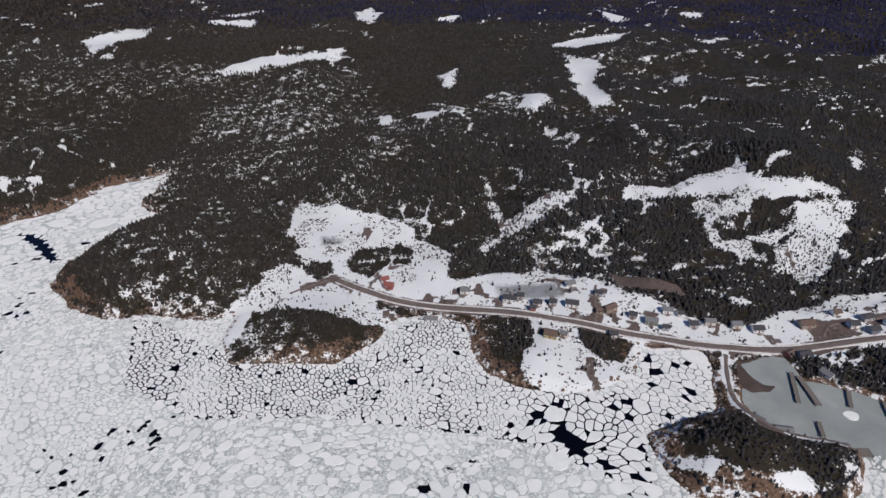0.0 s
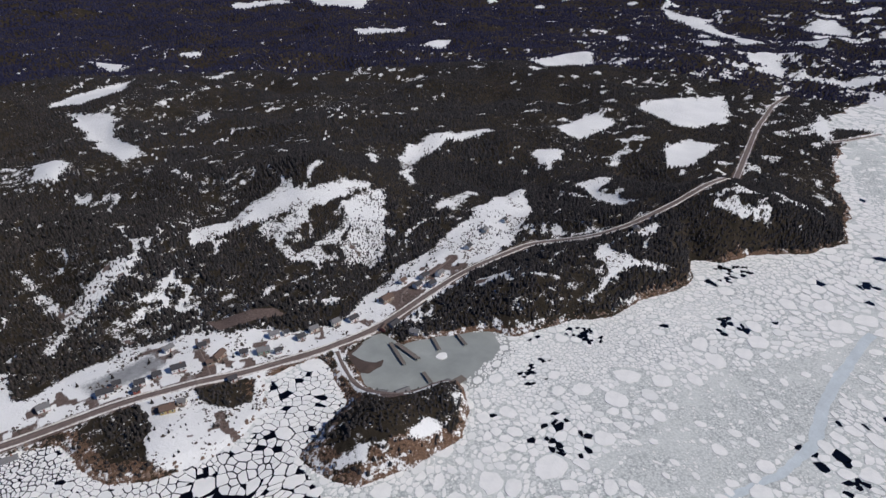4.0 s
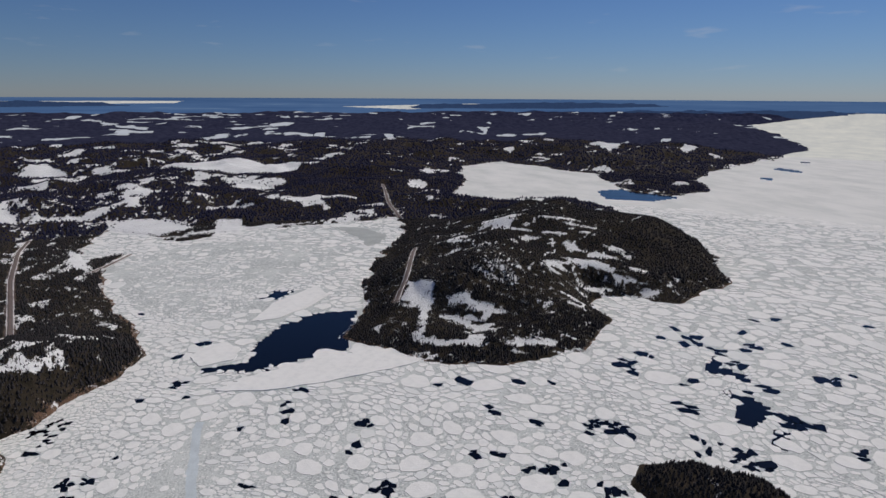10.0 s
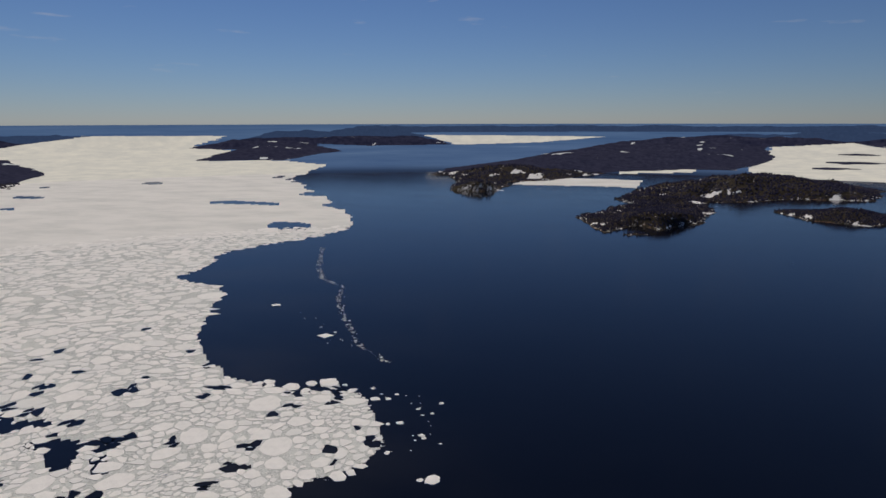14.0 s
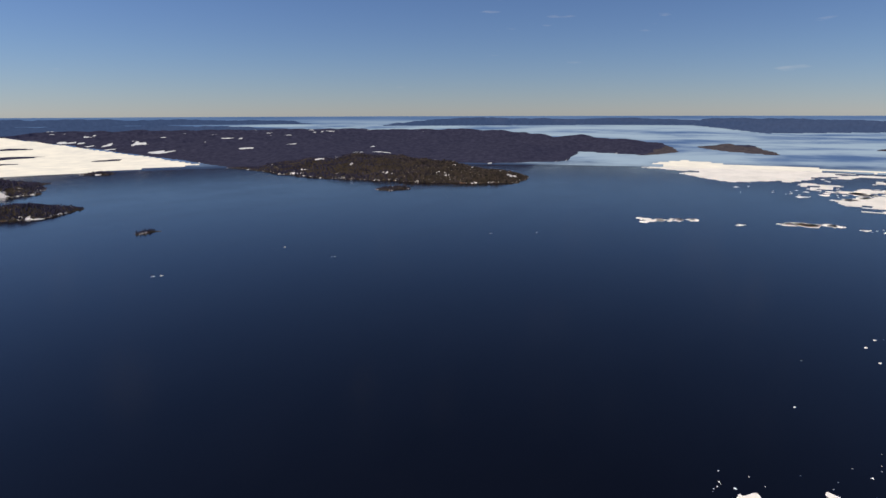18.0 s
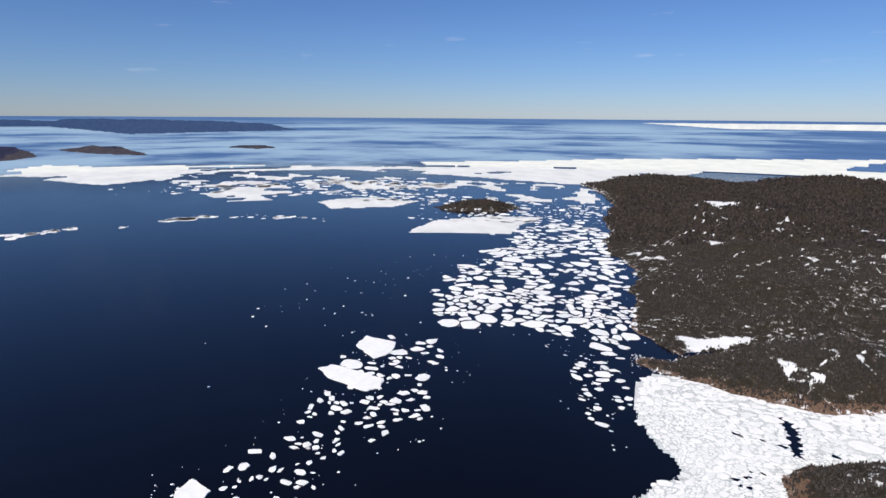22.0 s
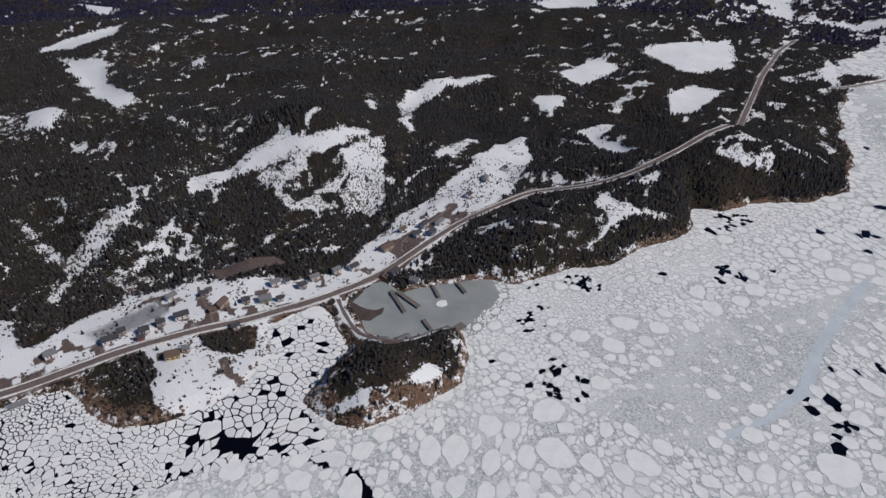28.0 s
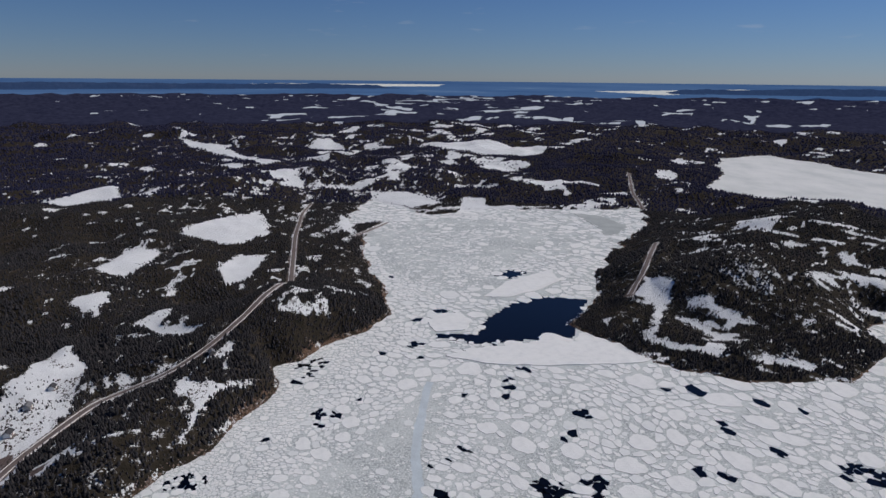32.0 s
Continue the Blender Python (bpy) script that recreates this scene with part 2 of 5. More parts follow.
# spruce and fir; browner westwards: leafless larch and birch, plus front light painted in
k = Mat("spruce", 0.95, 0, 0.03)
green = k.ramp(k.island(), [(0.0, (0.026, 0.026, 0.028)), (0.5, (0.036, 0.034, 0.036)), (0.85, (0.046, 0.042, 0.044)), (1.0, (0.062, 0.054, 0.052))])
brown = k.ramp(k.island(), [(0.0, (0.026, 0.025, 0.022)), (0.4, (0.036, 0.032, 0.029)), (0.8, (0.048, 0.041, 0.036)), (1.0, (0.070, 0.056, 0.049))])
xyz = k.t.nodes.new("ShaderNodeSeparateXYZ")
k.link(k.co, xyz.inputs[0])
west = k.math("ADD", k.math("MULTIPLY", xyz.outputs["X"], -0.0016), k.math("MULTIPLY", k.noise(0.006, 3), 0.9))
k.base(k.mix(k.step(west, -0.1, 0.75), green, brown))
SPRUCE = k.m
# trees of the far ridges: the blue of distance haze is in their colour
k = Mat("hazy_fir", 0.95, 0, 0.03)
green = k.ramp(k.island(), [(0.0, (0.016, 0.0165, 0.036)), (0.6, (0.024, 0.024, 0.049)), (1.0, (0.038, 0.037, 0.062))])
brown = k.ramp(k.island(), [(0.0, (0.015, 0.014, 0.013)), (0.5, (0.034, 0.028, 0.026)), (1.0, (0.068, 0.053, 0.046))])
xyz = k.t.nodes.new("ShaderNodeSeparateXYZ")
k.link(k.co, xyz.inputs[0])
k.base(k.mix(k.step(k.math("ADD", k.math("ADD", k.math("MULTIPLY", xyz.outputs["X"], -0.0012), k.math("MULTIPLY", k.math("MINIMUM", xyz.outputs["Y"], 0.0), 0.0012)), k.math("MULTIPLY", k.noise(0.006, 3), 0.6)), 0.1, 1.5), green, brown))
HAZY_FIR = k.m
BARK = grained("bark", (0.09, 0.065, 0.05), 0.95, 3)
k = Mat("road_gravel", 0.9)
f = k.math("ADD", k.math("MULTIPLY", k.noise(0.25, 5), 0.6), k.math("MULTIPLY", k.noise(3.0, 3), 0.4))
k.base(k.ramp(f, [(0.3, (0.105, 0.076, 0.066)), (0.55, (0.17, 0.128, 0.112)), (0.75, (0.28, 0.235, 0.215))])).bump(f, 0.4, 0.08)
ROAD = k.m
GRAVEL_DARK = grained("wheel_track", (0.10, 0.085, 0.078), 0.8, 0.6, 0.4)
k = Mat("ploughed_snow", 0.85)
f = k.noise(0.6, 5, 0.65)
k.base(k.ramp(f, [(0.3, (0.30, 0.26, 0.235)), (0.5, (0.58, 0.55, 0.53)), (0.75, (0.76, 0.75, 0.74))])).bump(f, 0.6, 0.3)
BANK = k.m


# ---- plan, in metres: x east, y north, the drone hangs over the origin ----
COAST_NORTHWEST = [(-2050, 1370), (-1620, 1205), (-1380, 1000), (-1200, 870), (-1005, 737), (-835, 665), (-675, 542), (-598, 474), (-515, 480), (-506, 586), (-505, 499), (-496, 458), (-527, 433), (-504, 412), (-469, 430), (-417, 454), (-350, 510)]
COAST_BAY = [(-334, 558), (-289, 592), (-291, 554), (-285, 519), (-255, 496), (-281, 463), (-301, 408), (-295, 380), (-266, 354), (-233, 342), (-192, 347), (-165, 340), (-148, 344), (-147, 317), (-134, 299), (-104, 297), (-69, 296), (-44, 322), (-39, 343), (-4, 348), (14, 340), (17, 318)]
COAST_VILLAGE = [(26, 291), (45, 280), (72, 273), (95, 276), (119, 289), (130, 317), (173, 317), (163, 281), (158, 261), (135, 254), (111, 242), (115, 219), (125, 204), (156, 193), (192, 193), (211, 208), (226, 232), (206, 240), (186, 249), (178, 268), (186, 306), (218, 307), (223, 288), (253, 274), (281, 259), (290, 245)]
COAST_EAST = [(326, 228), (352, 218), (400, 207), (458, 197), (499, 213), (533, 188), (590, 157), (646, 131), (745, 170), (867, 220), (987, 256), (1112, 227), (1077, 294), (1141, 324), (1312, 318), (1245, 217), (1180, 170)]
COAST_BAYHEAD = [(1232, 102), (1274, -131), (1330, -244), (1290, -270), (1114, -227), (973, -157), (821, -111), (749, -104), (644, -67), (597, -105), (546, -158), (531, -221), (544, -304), (616, -380), (675, -389), (704, -414), (680, -463), (642, -495), (711, -621), (836, -702), (1055, -763), (1323, -783), (1494, -752)]
COAST_INLET = [(1470, -600), (1574, -475), (1855, -580), (2234, -690), (2352, -902), (1888, -1060), (1526, -952), (1398, -1031), (1465, -1200), (1687, -1313), (1930, -1580), (2067, -1884), (2522, -2575), (3456, -3329), (5097, -4520), (8561, -9834)]
COAST_OUTER = [(8700, -5000), (8600, -1500), (8300, 1500), (7500, 4500), (5500, 7000), (2500, 6500), (-300, 4700), (-1150, 3600), (-1200, 2900), (-1080, 2250), (-1290, 2420), (-1640, 2150)]
MAINLAND = COAST_NORTHWEST + COAST_BAY + COAST_VILLAGE + COAST_EAST + COAST_BAYHEAD + COAST_INLET + COAST_OUTER
SOUTH_HEAD = [(633, -2952), (549, -2982), (433, -2299), (225, -2292), (252, -2676), (88, -2756), (-229, -3286), (-623, -3495), (-901, -3441), (-1500, -5000), (-1924, -6592), (-3240, -8041), (-2500, -10500), (-700, -7800), (100, -5500), (450, -4100), (700, -3400)]
SOUTH_SPIT = [(-25, -1721), (-84, -1451), (-176, -1585), (-222, -1519), (-354, -1676), (-458, -2083), (-652, -2176), (-757, -2228), (-971, -2235), (-1137, -2552), (-1083, -2919), (-776, -3079), (-316, -2557), (-169, -2138), (-213, -2039)]
SPIT_REEF = [(-581, -1942), (-612, -1752), (-736, -1694), (-878, -1771), (-880, -1882), (-690, -1973)]
WEST_SHORE = [(-3240, -8041), (-2353, -4048), (-2064, -2821), (-1967, -2461), (-1865, -2042), (-1841, -1790), (-1933, -1292), (-2103, -1009), (-2356, -1112), (-2544, -1510), (-2837, -1936), (-2901, -1588), (-3215, -1291), (-4097, -1553), (-3918, -1060), (-4405, -923), (-5607, -1394), (-5545, -2032), (-7520, -3643), (-6873, -5662), (-6000, -11000), (-3600, -12000)]
WEST_ISLE = [(-5147, -1007), (-4566, -698), (-4319, -351), (-5571, -672)]
ROUND_ISLE = [(-1672, 592), (-1585, 597), (-1502, 778), (-1560, 848), (-1640, 850), (-1725, 770)]
NEAR_ISLE = [(345, -245), (338, -285), (300, -312), (258, -322), (215, -330), (205, -300), (225, -262), (285, -225), (325, -225)]
EAST_LONG = [(3658, -5441), (3053, -5336), (2452, -3792), (1878, -3916), (2016, -5300), (3017, -7069), (2106, -6435), (1299, -6951), (2814, -11818), (5465, -10629)]
FAR_NORTHEAST = [(9800, 9500), (16000, 3000), (19000, 6000), (14000, 14000)]
FAR_EAST = [(13000, -3000), (14500, -3200), (19000, -9500), (15000, -10500), (12500, -6000)]
FAR_SOUTH = [(5200, -12500), (3000, -14500), (0, -15500), (-4000, -15500), (-8500, -13500), (-11500, -11500), (-12500, -13500), (-9000, -19000), (0, -22000), (6000, -18000)]
FAR_SOUTHWEST = [(-10500, -8500), (-13500, -4500), (-14500, -1000), (-18000, -1500), (-17000, -9000)]
FAR_WEST = [(-9000, -900), (-11000, 1500), (-14000, 1200), (-26000, -4000), (-16000, -3500)]
LANDS = [MAINLAND, SOUTH_HEAD, SOUTH_SPIT, SPIT_REEF, WEST_SHORE, WEST_ISLE, ROUND_ISLE, NEAR_ISLE, EAST_LONG, FAR_NORTHEAST, FAR_EAST, FAR_SOUTH, FAR_SOUTHWEST, FAR_WEST]
DRAWN, RIM = 3200.0, 4800.0  # where the far country begins to be drawn in, and the rim of the scene
# islets: x, y, radius
ISLETS = [(-784, -1299, 26), (-1730, -1317, 34), (-1493, -2763, 45), (-5240, 356, 180), (-1700, -1345, 20), (-160, -1475, 28), (-1400, -3700, 90), (-1700, -4200, 110), (-1900, -3500, 60), (-2150, -5200, 120)]

# pack ice and what opens in it
PACK_EAST = [(1373, -3570), (1328, -3085), (1236, -2629), (877, -2121), (522, -1499), (542, -1319), (620, -1214), (678, -1080), (643, -1035), (643, -906), (543, -878), (492, -783), (441, -646), (402, -598), (344, -548), (269, -532), (231, -560), (190, -533), (158, -481), (141, -448), (145, -414), (155, -394), (195, -370)]
PACK_WEST = [(-269, 107), (-276, 145), (-297, 195), (-308, 247), (-328, 314), (-343, 322), (-400, 333), (-467, 381), (-477, 416), (-463, 440)]
PACK = PACK_EAST + [(60, -260), (-150, -60)] + PACK_WEST + [(-420, 520), (-300, 640), (200, 480), (900, 420), (1500, 420), (1900, -300), (2500, -800), (2300, -2000), (3700, -3200), (5400, -4300), (8800, -9900), (6000, -10400), (4000, -6200), (3000, -5200), (2450, -3800), (1878, -3916)]
POOL = [(593, 77), (603, 32), (643, 27), (704, -5), (731, -41), (724, -90), (670, -80), (612, -64), (594, -4), (580, 31)]
POOL_SMALL = [(812, 21), (834, 1), (836, -21), (803, 1)]
COVE_LEAD = [(51, 262), (68, 252), (79, 232), (91, 217), (77, 222), (67, 234), (50, 250)]
COVE_POOL = [(128, 311), (138, 309), (134, 281), (124, 280)]
NEAR_LEAD = [(102, 188), (108, 184), (105, 158), (108, 135), (104, 135), (100, 159)]
WEST_LEAD = [(-369, 459), (-345, 455), (-307, 417), (-315, 417), (-342, 443)]
INLET_POOL = [(1545, -885), (1430, -845), (1366, -941), (1396, -1032), (1497, -1004), (1554, -961)]
EAST_LEADS = [[(429, -385), (406, -396), (384, -398), (368, -361), (381, -360), (403, -381)], [(358, -377), (349, -383), (333, -363), (343, -360)], [(469, -414), (446, -429), (436, -420), (458, -406)], [(495, -427), (485, -429), (464, -412), (459, -398), (470, -398)]]
HOLES = EAST_LEADS + [POOL, POOL_SMALL, COVE_LEAD, COVE_POOL, NEAR_LEAD, WEST_LEAD, INLET_POOL]
HARBOUR = [(186, 306), (178, 268), (186, 249), (206, 240), (227, 232), (269, 240), (281, 259), (253, 274), (223, 288), (218, 307)]
CRACKED = [(-216, 348), (-147, 309), (-67, 295), (-18, 346), (13, 344), (17, 307), (48, 277), (97, 271), (132, 310), (170, 304), (160, 265), (110, 244), (108, 214), (98, 190), (90, 213), (42, 238), (-69, 254), (-141, 251), (-191, 276)]
LANE = [(491, 66), (485, 51), (405, 52), (353, 62), (250, 75), (230, 130), (358, 124), (438, 86)]
WAKE = [(491, 72), (472, 72.5), (437, 71), (406, 70), (379, 67), (340, 58), (301, 61), (266, 72), (266, 67), (301, 55.5), (340, 51), (381, 60), (408, 62.5), (437, 64), (472, 66.5), (491, 66)]
HARBOUR_MOUTH = [(225, 245), (280, 262), (330, 232), (420, 205), (500, 208), (560, 165), (560, 135), (450, 150), (330, 160), (230, 190)]
INNER_BAY = [(690, 130), (760, 150), (870, 200), (990, 240), (1100, 210), (1160, 120), (1120, -60), (1000, -100), (850, -60), (760, 40)]
WET = [(1238, -115), (1219, -168), (1135, -207), (1071, -180), (1058, -157), (1114, -153), (1179, -135)]
INLET = [(1300, -450), (2400, -600), (2500, -1000), (1500, -1250), (1250, -1000)]
# floes adrift off the edge of the pack: x, y, half length
STRAYS = [(262, -534, 10.5), (246, -546, 7.1), (245, -529, 5.9), (229, -549, 7.0), (172, -524, 5.3), (136, -482, 3.9), (133, -432, 3.2), (146, -478, 2.6), (289, -541, 6.9), (89, -402, 7.5), (98, -400, 3.0)]
# single big floes
BIG_FLOES = [
    [(545, 62), (566, 40), (578, 5), (594, -30), (603, -95), (596, -158), (572, -160), (552, -112), (540, -50), (532, 10)],
    [(717, 36), (780, 9), (847, -55), (799, -64), (754, -35), (724, 2)],
    [(600, 78), (628, 92), (655, 80), (662, 58), (640, 42), (612, 48)],
    [(-663, 144), (-688, 164), (-656, 190), (-626, 178), (-617, 154)],
    [(-610, 94), (-616, 110), (-562, 150), (-541, 142), (-541, 125), (-584, 99)],
    [(-408, -40), (-428, -37), (-441, -26), (-420, -14), (-406, -21)],
    [(283, -672), (296, -679), (288, -688), (275, -684)],
    [(406, -783), (412, -790), (402, -796), (396, -789)],
]
PLATES = [
    [(-1303, 397), (-1453, 520), (-1467, 684), (-1394, 813), (-1314, 708), (-1207, 622), (-1264, 504)],
    [(-2186, -26), (-2419, 126), (-2219, 300), (-1945, 209), (-1956, 30)],
    [(-1874, 298), (-2000, 460), (-1792, 611), (-1687, 486), (-1720, 315)],
    [(-3150, -946), (-3642, -778), (-3401, 55), (-3354, 1308), (-3150, 2500), (-2300, 2300), (-2080, 1560), (-1990, 1354), (-2205, 1193), (-2529, 991), (-2955, 592), (-2977, 102), (-2531, -368)],
    [(-3277, 1188), (-3290, 2469), (-2603, 4474), (-2060, 7418), (-1238, 4509), (-1400, 3300), (-1800, 2600), (-2300, 2200), (-2500, 1400)],
    [(247, -2550), (116, -2949), (-343, -2862), (-266, -2512)],
    [(-451, -2122), (-517, -2303), (-739, -2349), (-646, -2158)],
    [(-231, -3142), (-267, -3422), (-709, -3695), (-614, -3282)],
    [(-899, -3093), (-1434, -2850), (-2017, -2756), (-2353, -4048), (-3240, -8041), (-1924, -6592), (-901, -3441)],
    [(2707, -11371), (1333, -11344), (-666, -10499), (335, -7568), (1193, -6681)],
    [(-21009, 16360), (-11107, 39445), (-4686, 16713), (-10664, 10699)],
    [(-12000, 11500), (-9000, 38000), (1500, 40000), (500, 17500), (-4686, 15500)],
    [(-1300, 4300), (-2100, 7450), (-500, 8300), (900, 7400), (-250, 5500)],
    [(13500, 9000), (24000, 9500), (26000, 3000), (19500, 2500)],
    [(11500, -2500), (17500, -7000), (20000, -6500), (14500, -1500)],
]
LOOSE = [(-889, 306), (-1107, 544), (-1359, 773), (-1387, 916), (-1136, 840), (-831, 655), (-601, 488), (-477, 384), (-592, 397), (-657, 339), (-689, 247)]
SPARSE = [(-446, -40), (-476, 33), (-617, 98), (-699, 166), (-656, 236), (-575, 239), (-464, 167), (-435, 93), (-378, 54), (-385, -36)]
SPARSE_SHORE = [(-579, 370), (-509, 402), (-422, 344), (-386, 296), (-426, 294)]
BRASH_BELT = [(-2600, -378), (-3042, 49), (-2675, 536), (-2100, 1250), (-1800, 1330), (-1560, 1100), (-1680, 880), (-2050, 760), (-2164, 354), (-2431, -94)]

# hills: x, y, radius, height
HILLS = [(158, 222, 34, 15), (207, 222, 16, 6), (590, 235, 90, 38), (480, 250, 60, 16), (330, 268, 45, 16), (400, 250, 50, 14), (-215, 410, 70, 24), (-85, 318, 30, 7), (60, 298, 22, 5), (300, 520, 75, 24),
         (800, -300, 190, 42), (1000, -480, 170, 40), (900, -620, 140, 25), (-1250, 1250, 380, 30), (-1740, 1400, 200, 44), (-1330, 1880, 260, 34), (-420, 560, 90, 16), (-1625, 722, 75, 13), (280, -275, 55, 14), (-250, -1640, 110, 26), (-700, -2480, 260, 30), (-750, -1820, 90, 10), (330, -2330, 90, 30), (-2600, -1300, 420, 34), (-1850, 2000, 300, 30), (-1180, 2700, 300, 40)]

# land cover, filled in from the plan of open ground
SNOW_VILLAGE = [
    [(-132, 495), (-75, 481), (-36, 466), (-29, 445), (1, 422), (-5, 384), (2, 364), (-26, 363), (-53, 378), (-81, 394), (-107, 409), (-124, 452)],
    [(-136, 361), (-120, 396), (-81, 387), (-41, 358), (-41, 341), (-62, 341), (-102, 349), (-129, 339), (-145, 314), (-155, 338)],
    [(-1, 384), (38, 390), (70, 402), (118, 377), (144, 361), (164, 343), (199, 332), (239, 342), (280, 365), (327, 370), (393, 393), (487, 413), (450, 371), (394, 345), (331, 327), (283, 323), (235, 316), (185, 320), (115, 336), (38, 356), (6, 360)],
    [(60, 344), (114, 332), (126, 317), (110, 290), (88, 279), (63, 277), (55, 293), (63, 314)],
]
SNOW_HILL = [
    [(173, 527), (206, 518), (229, 527), (253, 523), (264, 524), (268, 503), (286, 498), (310, 493), (336, 488), (335, 484), (302, 483), (282, 485), (260, 492), (237, 502), (217, 505), (197, 511), (177, 505), (163, 505)],
    [(252, 445), (274, 447), (293, 455), (296, 469), (286, 466), (297, 475), (317, 476), (348, 472), (334, 456), (304, 452), (285, 444), (266, 436)],
    [(222, 461), (225, 442), (245, 439), (248, 423), (231, 411), (226, 427), (218, 431), (219, 440)],
    [(424, 550), (485, 604), (529, 607), (614, 585), (610, 572), (533, 582), (479, 565), (404, 506), (400, 476), (377, 474)],
]
SNOW_BACK = [
    [(-339, 893), (-290, 969), (-173, 1035), (-176, 1014), (-253, 928), (-313, 884)],
    [(94, 801), (127, 793), (130, 748), (105, 723), (91, 743)],
    [(-11, 908), (12, 960), (13, 875), (-5, 853)],
    [(-81, 722), (-66, 733), (-58, 702), (-72, 686)],
    [(-49, 721), (3, 720), (-17, 692)],
    [(192, 1049), (240, 968), (206, 862), (204, 756), (175, 728), (171, 789)],
    [(376, 433), (431, 439), (435, 428), (373, 420)],
    [(332, 926), (364, 941), (339, 874), (317, 882)],
    [(406, 583), (424, 604), (413, 571), (397, 561)],
]
SNOW_EAST = [
    [(698, 535), (778, 542), (800, 495), (677, 479)],
    [(872, 521), (982, 511), (1109, 486), (1029, 438), (938, 400), (860, 423), (867, 476)],
    [(734, 385), (798, 390), (827, 352), (719, 331), (679, 346)],
    [(606, 496), (639, 469), (562, 436), (563, 457)],
    [(541, 387), (601, 370), (540, 348), (528, 295), (506, 298), (519, 334)],
    [(424, 278), (418, 242), (452, 210), (442, 210), (405, 233), (372, 225), (358, 228), (395, 235)],
    [(458, 256), (481, 246), (459, 245)],
    [(311, 306), (335, 290), (324, 287), (307, 296)],
]
SNOW_EAST_BACK = [
    [(1053, 889), (1266, 886), (1127, 780), (1010, 766), (999, 816)],
    [(1133, 770), (1188, 734), (1110, 705)],
    [(1411, 558), (1460, 533), (1362, 479), (1357, 521)],
    [(1029, 1509), (1183, 1477), (1118, 1403), (981, 1427)],
    [(1653, 3039), (2192, 2625), (2471, 2421), (1966, 2317), (1540, 2161), (1334, 1910), (1258, 2111), (1360, 2316)],
    [(1047, 2353), (1262, 2335), (1227, 2214), (1022, 2234)],
    [(1151, 346), (1104, 298), (981, 267), (1007, 297)],
    [(1368, 335), (1386, 250), (1269, 148), (1235, 214), (1274, 297)],
    [(2173, 1240), (2007, 1015), (1646, 660), (1586, 670), (1787, 863), (1975, 1102)],
    [(1662, 904), (1573, 725), (1468, 689)],
]
SNOW_NORTH = [
    [(178, 1126), (238, 1181), (332, 1206), (305, 1137), (221, 1084)],
    [(-196, 1390), (-171, 1437), (-134, 1372), (-149, 1289), (-184, 1300)],
    [(-26, 1336), (46, 1402), (9, 1328)],
    [(337, 1489), (388, 1383), (339, 1352)],
    [(-618, 1071), (-549, 1193), (-546, 1093), (-567, 1001)],
    [(-541, 1314), (-377, 1370), (-454, 1328)],
    [(-462, 1246), (-383, 1282), (-381, 1232)],
    [(505, 1450), (569, 1456), (532, 1401)],
    [(454, 1190), (520, 1196), (481, 1162)],
    [(-298, 573), (-290, 598), (-279, 550)],
]
SNOW_PENINSULA = [
    [(697, -138), (745, -161), (710, -183), (677, -175), (634, -154), (676, -155)],
    [(624, -221), (638, -240), (628, -263), (633, -287), (649, -329), (639, -336), (620, -301), (598, -273), (609, -259), (610, -220)],
    [(886, -488), (907, -541), (892, -541), (878, -515)],
    [(786, -386), (767, -396), (767, -419), (747, -396), (746, -377)],
    [(704, -361), (722, -388), (696, -370), (689, -356)],
    [(719, -350), (689, -347), (676, -333)],
]
SNOW_BAYHEAD = [
    [(2218, 370), (2337, 183), (2309, -172), (1996, -22), (2008, 230)],
    [(2332, 730), (2042, 731), (2089, 586)],
    [(1829, 858), (1660, 655), (1582, 679)],
    [(2076, 1175), (2031, 965), (1922, 979)],
    [(1198, 208), (1266, 104), (1294, -133), (1345, -240), (1261, -12)],
    [(5374, 31), (4976, -193), (4103, -49)],
    [(3722, -651), (3035, -601), (3024, -558)],
    [(4371, -1474), (4501, -1603), (3648, -1285)],
    [(2746, -1502), (2797, -1751), (2260, -1331)],
    [(2767, -1870), (2757, -1988), (2692, -1875)],
    [(2411, -1732), (2483, -1935), (2279, -1709)],
    [(2597, -995), (2596, -1044), (2508, -998)],
]
SNOW_WEST = [
    [(-1279, 1201), (-1158, 1235), (-1173, 1164)],
    [(-584, 1023), (-550, 1201), (-518, 1090), (-559, 989)],
    [(-526, 1293), (-373, 1372), (-418, 1306)],
    [(-458, 1231), (-378, 1284), (-375, 1234)],
    [(-427, 529), (-373, 540), (-393, 526)],
    [(-1116, 2387), (-910, 2328), (-810, 1918)],
    [(-814, 1424), (-782, 1475), (-754, 1371)],
    [(-545, 508), (-516, 597), (-510, 554), (-510, 494)],
    [(-953, 914), (-892, 921), (-897, 893)],
]
